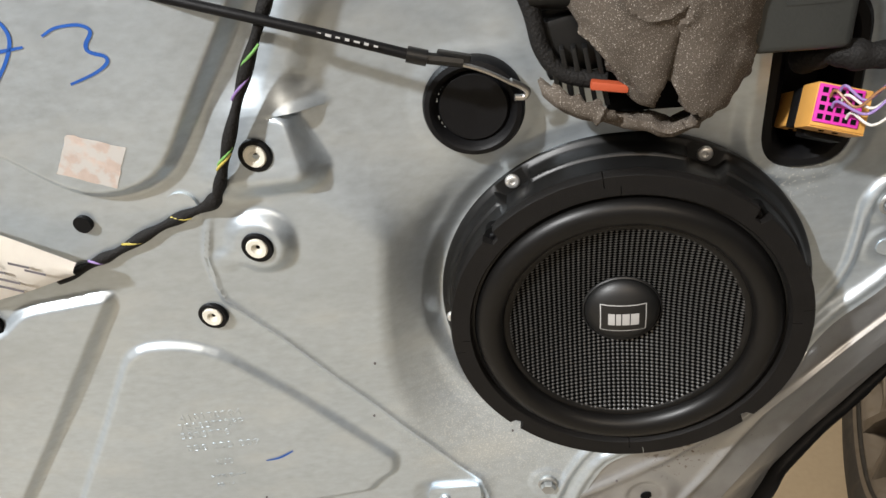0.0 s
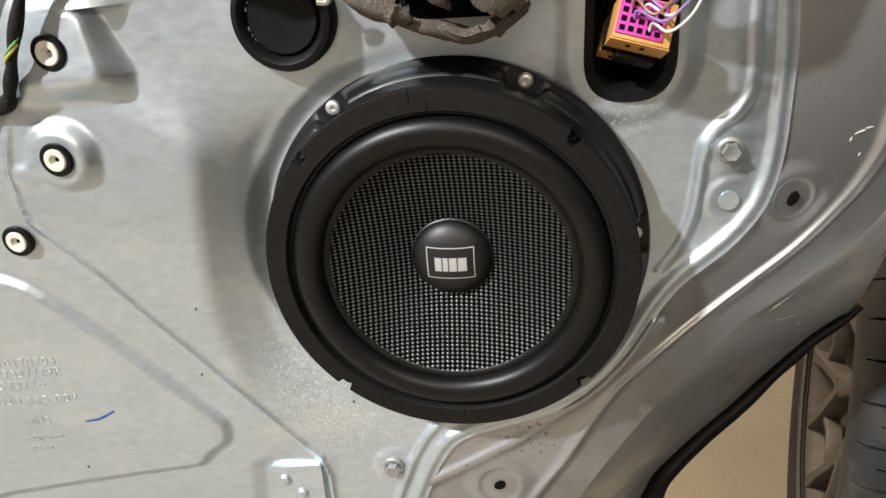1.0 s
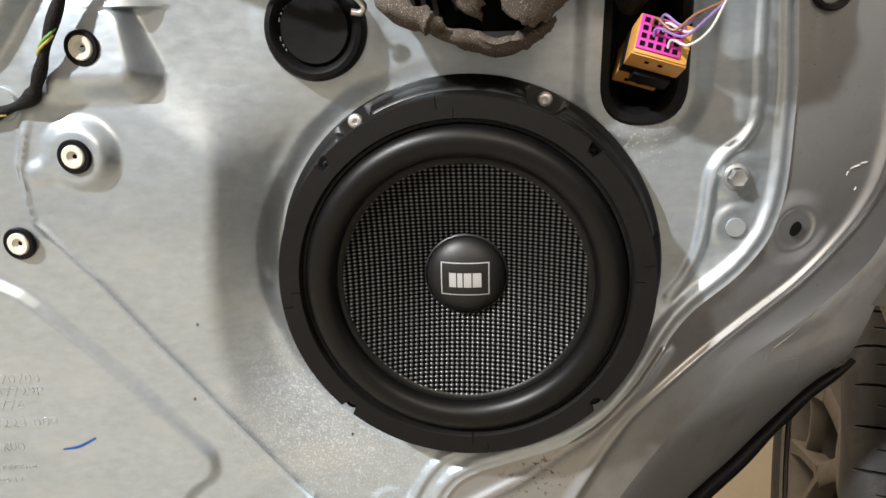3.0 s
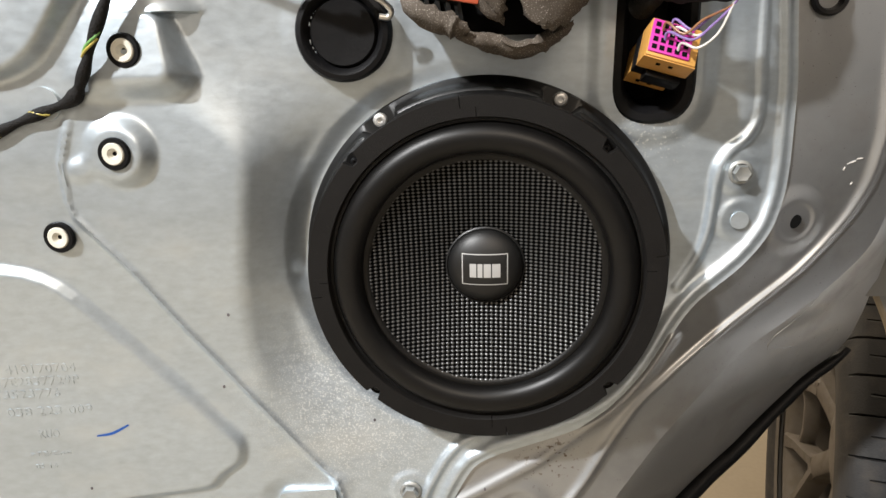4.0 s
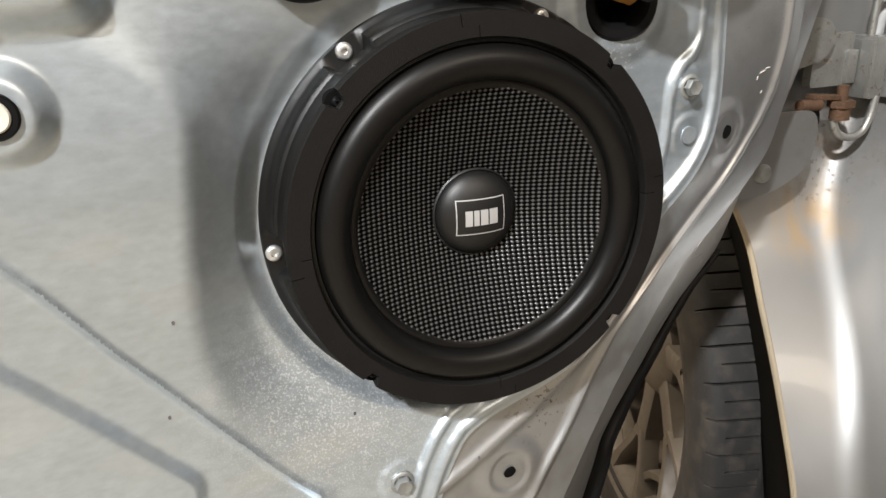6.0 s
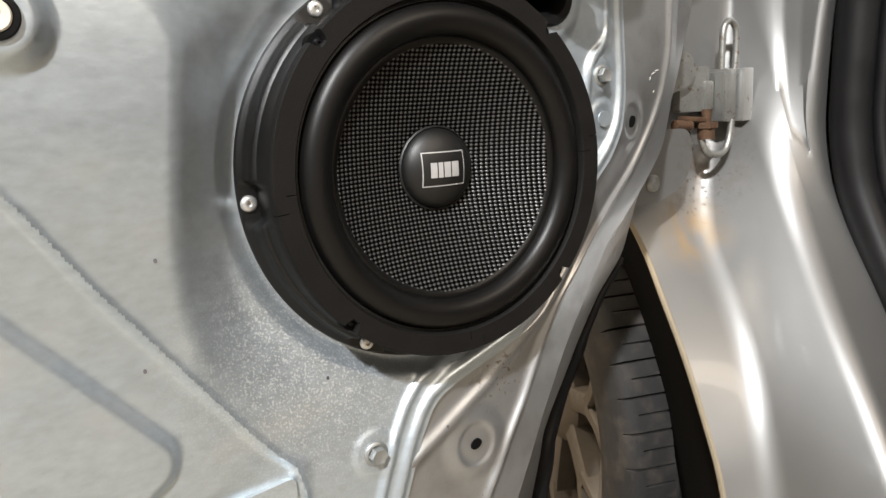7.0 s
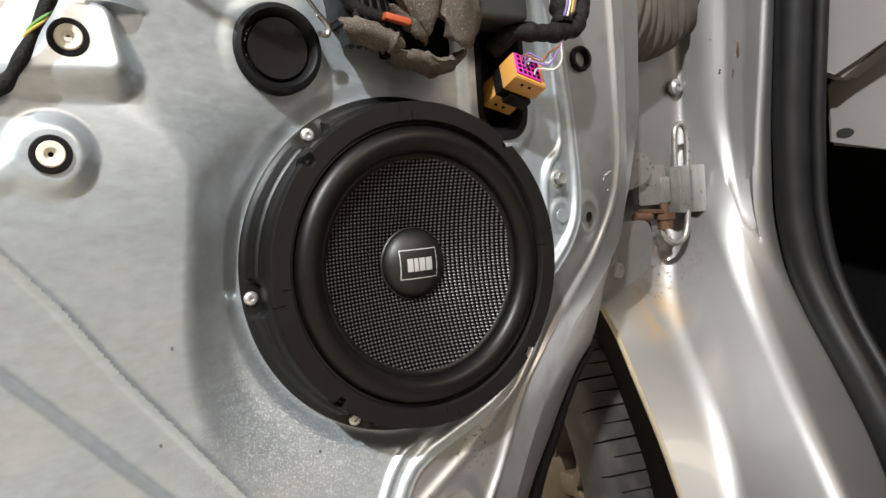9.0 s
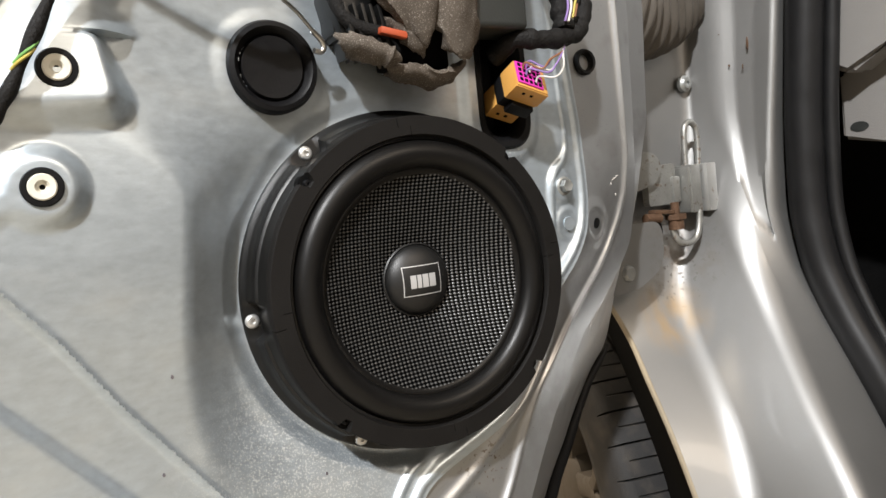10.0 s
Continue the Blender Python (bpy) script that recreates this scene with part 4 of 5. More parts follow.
lay_back(harness, Vector((-0.02, -0.395, 0.77)), 1.026)
tag = thing("paper_tag", (-0.34, -0.08, 0.58), "folded white printed paper tag round a cable", "label")
bm = bmesh.new()
edge_top, edge_low = [(-0.400, 0.628), (-0.365, 0.619), (-0.332, 0.601), (-0.305, 0.585)], [(-0.405, 0.563), (-0.375, 0.560), (-0.340, 0.568), (-0.309, 0.577)]
rows = []
for s in np.linspace(0, 1, 13):
    a = np.array([np.interp(s * 3, range(4), [p[i] for p in edge_top]) for i in (0, 1)])
    b = np.array([np.interp(s * 3, range(4), [p[i] for p in edge_low]) for i in (0, 1)])
    rows.append([bm.verts.new((*(a + (b - a) * t)[:1], -0.082 - 0.006 * math.sin(t * math.pi) * (1 - 0.5 * s) - 0.004 * (1 - s), (a + (b - a) * t)[1])) for t in np.linspace(0, 1, 7)])
for p, q in zip(rows, rows[1:]):
    for k in range(6):
        bm.faces.new((p[k], p[k + 1], q[k + 1], q[k]))
bmesh.ops.solidify(bm, geom=bm.faces[:], thickness=0.0004)
part("paper", bm, PAPER, tag)
bm = bmesh.new()
for i in range(14):
    x = -0.372 + 0.0017 * i
    block(bm, (0.0004 + 0.0006 * (i * 7 % 3) / 2, 0.0002, 0.011), pose(x, -0.0925, 0.601 - 0.35 * (x + 0.36), 0, -20, 0))
part("barcode", bm, PRINT, tag, smooth=False)
for x, z, wide in ((-0.352, 0.588, 0.018), (-0.350, 0.582, 0.026), (-0.352, 0.577, 0.030), (-0.333, 0.590, 0.012), (-0.325, 0.585, 0.012)):
    bm = bmesh.new()
    block(bm, (wide, 0.0002, 0.0015), pose(x, -0.0905, z, 0, 18, 0))
    part("print_bar", bm, PRINT, tag, smooth=False)

# door-opener cable with hook
cable = thing("control_cable", (-0.10, -0.06, 0.68), "black sheathed control cable ending in a bare hooked wire", "cable")
rodline = [(-0.330, -0.070, 0.756), (-0.211, -0.073, 0.7185), (-0.169, -0.074, 0.7055), (-0.137, -0.073, 0.695), (-0.100, -0.070, 0.6815)]
bm = bmesh.new()
tube(bm, smooth_line(rodline, 10), 0.0025, 10)
sheath = part("sheath", bm, RUBBER, cable, "black plastic sheath with a printed line")
for k in range(9):
    bm = bmesh.new()
    c = Vector((-0.149 + 0.0042 * k, -0.0754, 0.6995 - 0.00135 * k))
    block(bm, (0.0020 + 0.0008 * (k % 3 == 0), 0.0002, 0.0008 + 0.0004 * (k % 2)), Matrix.Translation(c) @ pose(0, 0, 0, 0, 18, 0))
    part("print_mark", bm, BADGE, sheath, smooth=False)
bm = bmesh.new()
tube(bm, [(-0.103, -0.0700, 0.6825), (-0.094, -0.069, 0.6795)], 0.0038, 10)
tube(bm, [(-0.094, -0.069, 0.6795), (-0.078, -0.066, 0.6755)], 0.0028, 8)
block(bm, (0.016, 0.004, 0.004), Matrix.Translation((-0.082, -0.066, 0.6785)) @ pose(0, 0, 0, 0, 14, 0), 0.0008)
part("end_fitting", bm, BLACK, cable, "black plastic end fitting")
bm = bmesh.new()
tube(bm, smooth_line([(-0.080, -0.066, 0.675), (-0.068, -0.060, 0.668), (-0.056, -0.053, 0.6585)], 6), 0.0011, 8)
tube(bm, smooth_line([(-0.0575, -0.053, 0.660), (-0.052, -0.050, 0.656), (-0.0495, -0.048, 0.6525), (-0.0515, -0.0475, 0.6495), (-0.0560, -0.0485, 0.6500)], 8), 0.0017, 10)
part("hook", bm, STEEL_WIRE, cable, "bent bright steel wire hook")
lay_back(cable, Vector((-0.02, -0.395, 0.76)), 1.03)


# ---- foam-wrapped mechanism above the loudspeaker ----
def foam_sheet(rows, thick, seed, torn=0.045, crease=0.0013):
    """A bent piece of soft foam: a smooth sheet through a net of points, thick in the middle, rounded and torn at its rim."""
    net = [smooth_line(r, 14) for r in rows]
    net = [smooth_line([r[k] for r in net], 14) for k in range(len(net[0]))]
    nu, nv = len(net), len(net[0])
    mid = [[net[u][v] for v in range(nv)] for u in range(nu)]
    bm = bmesh.new()
    sides = []
    for sign in (-1, 1):
        g = []
        for u in range(nu):
            col = []
            for v in range(nv):
                a, b = 2 * u / (nu - 1) - 1, 2 * v / (nv - 1) - 1
                du = mid[min(u + 1, nu - 1)][v] - mid[max(u - 1, 0)][v]
                dv = mid[u][min(v + 1, nv - 1)] - mid[u][max(v - 1, 0)]
                n = du.cross(dv).normalized()
                p = mid[u][v]
                rim = max(0.0, 1 - abs(a) ** 6) * max(0.0, 1 - abs(b) ** 6)
                edge = max(abs(a), abs(b)) ** 8
                p = p + (du.normalized() * a + dv.normalized() * b) * torn * 0.1 * edge * (noise.noise(p * 160 + Vector((seed, 0, 0))) + 0.6 * noise.noise(p * 420))
                wob = crease * noise.noise(p * 70 + Vector((0, seed, 0))) + 0.4 * crease * noise.noise(p * 190) + 0.00025 * noise.noise(p * 900)
                fold = abs(noise.noise(p * 38 + Vector((seed, seed, 0))))
                col.append(bm.verts.new(p + n * (sign * 0.5 * thick * math.sqrt(rim) + wob - 1.6 * crease * math.exp(-(fold / 0.06) ** 2))))
            g.append(col)
        sides.append(g)
    f, k = sides
    for u in range(nu - 1):
        for v in range(nv - 1):
            bm.faces.new((f[u][v], f[u + 1][v], f[u + 1][v + 1], f[u][v + 1]))
            bm.faces.new((k[u][v], k[u][v + 1], k[u + 1][v + 1], k[u + 1][v]))
    ring = [(u, 0) for u in range(nu)] + [(nu - 1, v) for v in range(1, nv)] + [(u, nv - 1) for u in range(nu - 2, -1, -1)] + [(0, v) for v in range(nv - 2, 0, -1)]
    for (a, b), (c, d) in zip(ring, ring[1:] + ring[:1]):
        bm.faces.new((f[a][b], k[a][b], k[c][d], f[c][d]))
    return bm


regulator = thing("window_regulator", (0.0, -0.01, 0.64), "black window motor partly wrapped in torn brown-grey foam", "window motor")
bm = bmesh.new()
block(bm, (0.085, 0.035, 0.11), pose(0.0, -0.018, 0.712), 0.004)
part("motor_body", bm, BLACK, regulator, "black plastic motor housing")
# black block added so the gap in the foam stays dark
bm = bmesh.new()
block(bm, (0.046, 0.018, 0.032), pose(0.012, -0.032, 0.6515), 0.003)
part("foam_gap_backing", bm, DARK, regulator)
bm = bmesh.new()
tube(bm, [(-0.045, -0.035, 0.705), (-0.020, -0.040, 0.705)], 0.016, 18)
part("bearing", bm, BLACK, regulator)
bm = bmesh.new()
block(bm, (0.030, 0.028, 0.030), pose(-0.028, -0.028, 0.672, 0, -12, 0), 0.003)
part("plug_housing", bm, BLACK, regulator)
for k in range(5):
    bm = bmesh.new()
    block(bm, (0.0024, 0.030, 0.030), pose(-0.036 + 0.0055 * k, -0.034, 0.658, 0, -10, 0), 0.0004)
    part("rib", bm, BLACK, regulator)
for name, thick, seed, rows in (
        ("foam_wrap", 0.009, 3.1, [[(-0.038, -0.026, 0.750), (-0.015, -0.050, 0.750), (0.006, -0.056, 0.750), (0.024, -0.056, 0.750)], [(-0.034, -0.040, 0.706), (-0.015, -0.060, 0.706), (0.004, -0.065, 0.706), (0.022, -0.064, 0.706)],
                                   [(-0.022, -0.048, 0.681), (-0.008, -0.060, 0.679), (0.006, -0.064, 0.678), (0.019, -0.062, 0.680)], [(-0.003, -0.049, 0.662), (0.003, -0.055, 0.654), (0.008, -0.058, 0.6465), (0.013, -0.058, 0.652)]]),
        ("foam_wrap", 0.010, 1.4, [[(0.016, -0.054, 0.750), (0.034, -0.054, 0.750), (0.050, -0.044, 0.750), (0.064, -0.026, 0.748)], [(0.014, -0.061, 0.706), (0.033, -0.063, 0.706), (0.051, -0.051, 0.706), (0.061, -0.032, 0.704)],
                                   [(0.011, -0.059, 0.676), (0.028, -0.062, 0.675), (0.047, -0.052, 0.676), (0.058, -0.033, 0.675)], [(0.023, -0.056, 0.644), (0.032, -0.059, 0.638), (0.044, -0.051, 0.641), (0.053, -0.034, 0.650)]]),
        ("foam_underlay", 0.006, 5.2, [[(-0.016, -0.046, 0.6385), (0.006, -0.053, 0.6350), (0.022, -0.053, 0.6330), (0.046, -0.042, 0.6420)], [(-0.012, -0.043, 0.6345), (0.008, -0.047, 0.6300), (0.022, -0.047, 0.6275), (0.045, -0.038, 0.6370)], [(-0.006, -0.028, 0.634), (0.010, -0.030, 0.630), (0.024, -0.028, 0.628), (0.044, -0.022, 0.636)]]),
        ("foam_tatter", 0.006, 9.3, [[(-0.014, -0.043, 0.669), (-0.003, -0.052, 0.662), (0.008, -0.054, 0.656)], [(-0.009, -0.046, 0.661), (0.001, -0.055, 0.654), (0.011, -0.054, 0.649)], [(-0.002, -0.044, 0.651), (0.005, -0.050, 0.645), (0.012, -0.048, 0.641)]]),
        ("foam_scrap", 0.005, 7.7, [[(-0.044, -0.040, 0.657), (-0.034, -0.050, 0.654), (-0.022, -0.054, 0.648), (-0.006, -0.052, 0.641)], [(-0.043, -0.042, 0.651), (-0.033, -0.053, 0.647), (-0.021, -0.056, 0.642), (-0.007, -0.053, 0.638)], [(-0.034, -0.034, 0.642), (-0.026, -0.042, 0.639), (-0.016, -0.046, 0.636), (-0.006, -0.042, 0.6345)]])):
    part(name, foam_sheet(rows, thick, seed), FOAM, regulator, "brown-grey open-cell foam, its sparkle painted on as pale specks")
bm = bmesh.new()
block(bm, (0.018, 0.006, 0.0042), pose(-0.011, -0.0525, 0.6545, 0, 10, 0), 0.001)
part("latch_tab", bm, TAB, regulator, "orange-red plastic tab")
bm = bmesh.new()
tube(bm, smooth_line([(-0.075, -0.03, 0.765), (-0.058, -0.038, 0.72), (-0.047, -0.042, 0.692), (-0.042, -0.044, 0.672), (-0.032, -0.046, 0.660), (-0.012, -0.047, 0.655)], 8), 0.0045, 10)
part("motor_cable", bm, TAPE, regulator, "black taped cable")

module = thing("control_module", (0.075, -0.01, 0.655), "dark grey plastic control module beside the foam", "control module")
bm = bmesh.new()
block(bm, (0.044, 0.036, 0.100), pose(0.0760, -0.030, 0.712), 0.004, 3)
shell = part("housing", bm, MODULE, module)
for i in range(3):
    bm = bmesh.new()
    block(bm, (0.024, 0.0006, 0.0022), pose(0.0785, -0.0481, 0.697 - 0.006 * i))
    part("moulded_mark", bm, MODULE, shell, smooth=False)

# ---- the car body behind the hinge ----
car = thing("car", (0.45, 0.05, -0.05), "silver car body at the open door: pillar, sill and footwell, rust-stained", "car")
ctrl = {
    "x0": curve_of([(-0.1, 0.300), (0.20, 0.302), (0.274, 0.308), (0.303, 0.313), (0.337, 0.322), (0.360, 0.331), (0.375, 0.3345), (0.391, 0.333), (0.407, 0.3275), (0.44, 0.312), (0.50, 0.318), (1.1, 0.335)], 0.010), "y0": curve_of([(-0.1, -0.05), (0.05, -0.030), (0.20, 0.005), (0.274, 0.041), (0.303, 0.060), (0.337, 0.088), (0.365, 0.114), (0.391, 0.130), (0.42, 0.138), (0.5, 0.142), (1.1, 0.142)], 0.012),
    "x1": curve_of([(-0.1, 0.30), (0.234, 0.348), (0.271, 0.360), (0.309, 0.3735), (0.342, 0.387), (0.388, 0.407), (0.406, 0.4145), (0.45, 0.434), (0.55, 0.466), (0.62, 0.475), (1.1, 0.475)], 0.018), "y1": curve_of([(-0.1, -0.13), (0.234, -0.0036), (0.271, 0.0155), (0.309, 0.0420), (0.342, 0.0715), (0.388, 0.1130), (0.406, 0.1250), (0.46, 0.142), (1.1, 0.142)], 0.018),
    "x2": curve_of([(-0.1, 0.24), (0.269, 0.381), (0.3175, 0.404), (0.363, 0.427), (0.400, 0.443), (0.444, 0.4545), (0.496, 0.461), (0.544, 0.4675), (0.570, 0.4770), (0.600, 0.4790), (0.624, 0.4780), (0.70, 0.4800), (1.1, 0.484)], 0.018), "y2": curve_of([(-0.1, -0.34), (0.269, -0.0864), (0.3175, -0.0450), (0.363, -0.0065), (0.400, 0.0215), (0.444, 0.0495), (0.496, 0.0764), (0.55, 0.0985), (0.585, 0.110), (0.62, 0.123), (1.1, 0.126)], 0.018),
    "x3": curve_of([(-0.1, 0.503), (0.40, 0.503), (0.46, 0.4945), (0.50, 0.489), (0.55, 0.4885), (0.636, 0.4955), (0.723, 0.4995), (1.1, 0.502)], 0.012), "y3": curve_of([(-0.1, -0.14), (0.10, -0.105), (0.226, -0.066), (0.275, -0.048), (0.35, -0.010), (0.39, 0.013), (0.44, 0.036), (0.50, 0.046), (0.60, 0.044), (0.74, 0.032), (1.1, 0.005)], 0.014),
}


def bend(a, p, b, q, n=9):
    """A rounded corner at p on the way from a to b."""
    s, e = p + (a - p).normalized() * min(q, (a - p).length * 0.48), p + (b - p).normalized() * min(q, (b - p).length * 0.48)
    return [s * (1 - t) ** 2 + p * 2 * t * (1 - t) + e * t * t for t in np.linspace(0, 1, n)]


rows = []
for z in np.linspace(-0.08, 1.05, 280):
    p = [Vector((float(ctrl[f"x{i}"](z)), float(ctrl[f"y{i}"](z)), z)) for i in range(4)]
    # the sunk panel between the crest and the seal, ending in a slanting edge
    sunk = [p[2].lerp(p[3], t) + Vector((0.9, 0.35, 0)) * float(0.0048 * step(0.0, 0.018, z - 0.514 + 0.062 * t) * step(0.33, 0.44, t) * step(0.85, 0.76, t)) for t in (0.36, 0.44, 0.52, 0.60, 0.68, 0.76)]
    line = [p[0] + Vector((0.03, 0.012, 0)), p[0] + Vector((0.004, 0.004, 0)), p[0], *[p[0].lerp(p[1], t) for t in (0.2, 0.4, 0.6)], *bend(p[0], p[1], p[2], 0.017, 15), *bend(p[1], p[2], p[3], 0.010 + 0.009 * float(step(0.62, 0.52, z)), 11), *sunk, *bend(p[2], p[3], p[3] + Vector((0.03, 0.004, 0)), 0.008, 7), p[3] + Vector((0.03, 0.006, 0))]
    rows.append([tuple(q) for q in line])
jamb = sheet(rows)
jamb.name = "door_pillar"
link("door_pillar", jamb, JAMB, car, "silver painted door pillar curving into the sill")
bm = bmesh.new()
tube(bm, [(float(ctrl["x0"](z)) + 0.001, float(ctrl["y0"](z)) + 0.0025, z) for z in np.linspace(-0.06, 0.445, 60)], 0.0030, 8)
part("raw_edge", bm, RAW_EDGE, car, "unpainted primer edge of the sill")
seal_x = curve_of([(-0.1, 0.503), (1.1, 0.506)], 0.02)
seal = thing("door_seal", (0.52, 0.02, 0.0), "thick black rubber door seal round the opening", "door seal", kind="structure")
for name, ox, oy, r, fl in (("bulb", 0.0160, -0.018, 0.0195, 1.0), ("lip", 0.0300, -0.040, 0.0080, 1.0)):
    bm = bmesh.new()
    tube(bm, [(float(seal_x(z)) + ox, float(ctrl["y3"](z)) + oy, z - 0.25 * (ox + 0.02) * float(step(0.48, 0.36, z))) for z in np.linspace(-0.05, 1.05, 90)], r, 16, fl)
    part(name, bm, SEAL, seal)
bm = bmesh.new()
lathe(bm, [(0.0095, 0.004), (0.0095, -0.001), (0.0072, -0.0025), (0.0062, -0.0045), (0.0040, -0.0050), (0.0026, -0.0045), (0.0022, -0.002), (0, -0.002)], (0.466, 0.1335, 0.657), 28)
part("jamb_bolt", bm, BOLT, car, "round socket bolt in the pillar")

# dirt on the pillar and a run of sealant on the door's hem
def pillar_face(z, s):
    """A place on the flat face between the pillar's two edges."""
    a, b = [Vector((float(ctrl[f"x{i}"](z)), float(ctrl[f"y{i}"](z)), z)) for i in (2, 3)]
    side = Vector((0, 0, 1)).cross(b - a).normalized()
    side = side if side.x < 0 else -side
    return a.lerp(b, s) + side * 0.0006, side


for z, s, wide, tall in ((0.668, 0.42, 0.0011, 0.0014), (0.688, 0.66, 0.0012, 0.0075), (0.664, 0.60, 0.0006, 0.0030), (0.705, 0.30, 0.0007, 0.0007)):
    p, side = pillar_face(z, s)
    bm = bmesh.new()
    lathe(bm, [(1.0, 0.0006), (0.9, -0.0002), (0, -0.0003)], (0, 0, 0), 14)
    turn = Matrix.Translation(p) @ side.to_track_quat("-Y", "Z").to_matrix().to_4x4() @ Matrix.Diagonal((wide, 1, tall, 1))
    bmesh.ops.transform(bm, matrix=turn, verts=bm.verts)
    part("dirt_mark", bm, RUST, car)
bm = bmesh.new()
run_ = []
for z, k in ((0.458, 0.10), (0.446, 0.16), (0.437, 0.20), (0.428, 0.19), (0.419, 0.24), (0.413, 0.40), (0.410, 0.50), (0.404, 0.56), (0.398, 0.58)):
    hx_, hy_ = float(hem_x(z)), float(frame_depth(hem_x(z), z)) + 0.0040
    run_.append((hx_ + (float(edge_x(z)) - hx_) * k, hy_ + (float(edge_y(z)) - hy_) * k ** 1.12, z))
tube(bm, smooth_line(run_, 6), lambda s: 0.0003 + 0.0001 * math.sin(21 * s), 6)
part("sealant_run", bm, SILVER, door, "thin wavy run of painted sealant")

# footwell trim
kick = thing("kick_panel", (0.56, -0.1, 0.55), "light grey textured plastic dash and kick panels over a dark footwell", "trim panel")
bm = bmesh.new()
prism(bm, [(0.075, 1.0), (-0.40, 1.0), (-0.40, 0.80), (-0.08, 0.683), (-0.010, 0.638), (0.012, 0.650), (0.022, 0.70)], 0.548, 0.60)
for v in bm.verts:
    v.co = Vector((v.co.y, v.co.x, v.co.z))
bmesh.ops.bevel(bm, geom=bm.edges[:], offset=0.006, segments=3, affect="EDGES")
part("dash_side", bm, TRIM, kick)
bm = bmesh.new()
prism(bm, [(0.022, 0.645), (-0.008, 0.645), (-0.08, 0.70), (-0.40, 0.81), (-0.40, 0.50), (-0.06, 0.556), (0.022, 0.572)], 0.585, 0.63)
for v in bm.verts:
    v.co = Vector((v.co.y, v.co.x, v.co.z))
bmesh.ops.bevel(bm, geom=bm.edges[:], offset=0.004, segments=2, affect="EDGES")
lower_kick = part("lower_trim", bm, TRIM, kick)
bm = bmesh.new()
prism(bm, [(0.002 + 0.010 * math.cos(a), 0.5835 + 0.0055 * math.sin(a)) for a in np.linspace(0, 2 * math.pi, 20, endpoint=False)], 0.5842, 0.60)
for v in bm.verts:
    v.co = Vector((v.co.y, v.co.x, v.co.z))
part("screw_recess", bm, MODULE, lower_kick, "dark oval screw recess")
# near-black box added to close off the footwell
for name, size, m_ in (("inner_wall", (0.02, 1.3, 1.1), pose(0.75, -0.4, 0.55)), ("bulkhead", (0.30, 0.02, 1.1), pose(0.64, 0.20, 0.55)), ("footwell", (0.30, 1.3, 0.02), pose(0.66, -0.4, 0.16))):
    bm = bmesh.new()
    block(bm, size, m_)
    part(name, bm, BLACK_LINING, car, "near-black panel added to close the footwell", False)

# hinge and check strap
bm = bmesh.new()
block(bm, (0.015, 0.012, 0.054), pose(0.4560, 0.104, 0.535), 0.0012)
part("bracket_cover", bm, BRACKET_ZINC, car, "bright plated cover of the door check")
bm = bmesh.new()
block(bm, (0.018, 0.026, 0.054), pose(0.4355, 0.117, 0.535, 0, 0, 8), 0.0015)
block(bm, (0.004, 0.030, 0.050), pose(0.4265, 0.120, 0.534), 0.0008)
block(bm, (0.012, 0.014, 0.030), pose(0.4180, 0.122, 0.536), 0.003)
part("bracket", bm, HINGE, car, "light grey steel bracket")
bm = bmesh.new()
tube(bm, smooth_line([(0.4315, 0.113, 0.545), (0.4315, 0.113, 0.575), (0.433, 0.113, 0.600), (0.4375, 0.113, 0.608), (0.4445, 0.113, 0.610), (0.4515, 0.113, 0.605), (0.4540, 0.113, 0.596), (0.4530, 0.113, 0.570), (0.4500, 0.113, 0.545)], 6), 0.0034, 10)
tube(bm, smooth_line([(0.440, 0.106, 0.510), (0.437, 0.106, 0.492), (0.430, 0.106, 0.479), (0.416, 0.106, 0.475), (0.403, 0.108, 0.480), (0.398, 0.11, 0.492)], 6), 0.0036, 10)
part("spring_bar", bm, HINGE, car, "bent round steel bar")
bm = bmesh.new()
tube(bm, [(0.403, 0.108, 0.492), (0.403, 0.108, 0.503)], 0.0085, 14)
tube(bm, [(0.403, 0.108, 0.503), (0.403, 0.108, 0.509)], 0.0115, 6)
tube(bm, [(0.403, 0.108, 0.509), (0.403, 0.108, 0.522)], 0.0048, 12)
tube(bm, [(0.356, 0.108, 0.508), (0.378, 0.108, 0.507)], 0.0052, 12)
block(bm, (0.034, 0.010, 0.0045), pose(0.385, 0.110, 0.513, 0, 5, 0), 0.001)
part("pivot", bm, RUST, car, "rusty pivot and check roller")
bm = bmesh.new()
prism(bm, rounded([(0.335, 0.585), (0.384, 0.578), (0.393, 0.562), (0.383, 0.545), (0.360, 0.540), (0.340, 0.535)], 0.012), 0.112, 0.122)
prism(bm, rounded([(0.376, 0.562), (0.420, 0.566), (0.420, 0.520), (0.376, 0.520)], 0.004), 0.119, 0.128)
part("hinge_leaf", bm, HINGE, car)
bm = bmesh.new()
block(bm, (0.046, 0.016, 0.015), pose(0.362, 0.118, 0.492, 0, -8, 0), 0.004)
part("check_buffer", bm, RUBBER, car, "black rubber buffer of the door check")
bm = bmesh.new()
prism(bm, rounded([(0.270, 0.505), (0.284, 0.434), (0.330, 0.436), (0.366, 0.453), (0.374, 0.482), (0.368, 0.505)], 0.014), 0.100, 0.104)
arm = part("hinge_plate", bm, JAMB, car, "rounded silver hinge plate")
bm = bmesh.new()
lathe(bm, [(0.0085, 0.001), (0.0085, -0.002), (0.0060, -0.005), (0.003, -0.0052), (0, -0.003)], (0.316, 0.100, 0.455), 20)
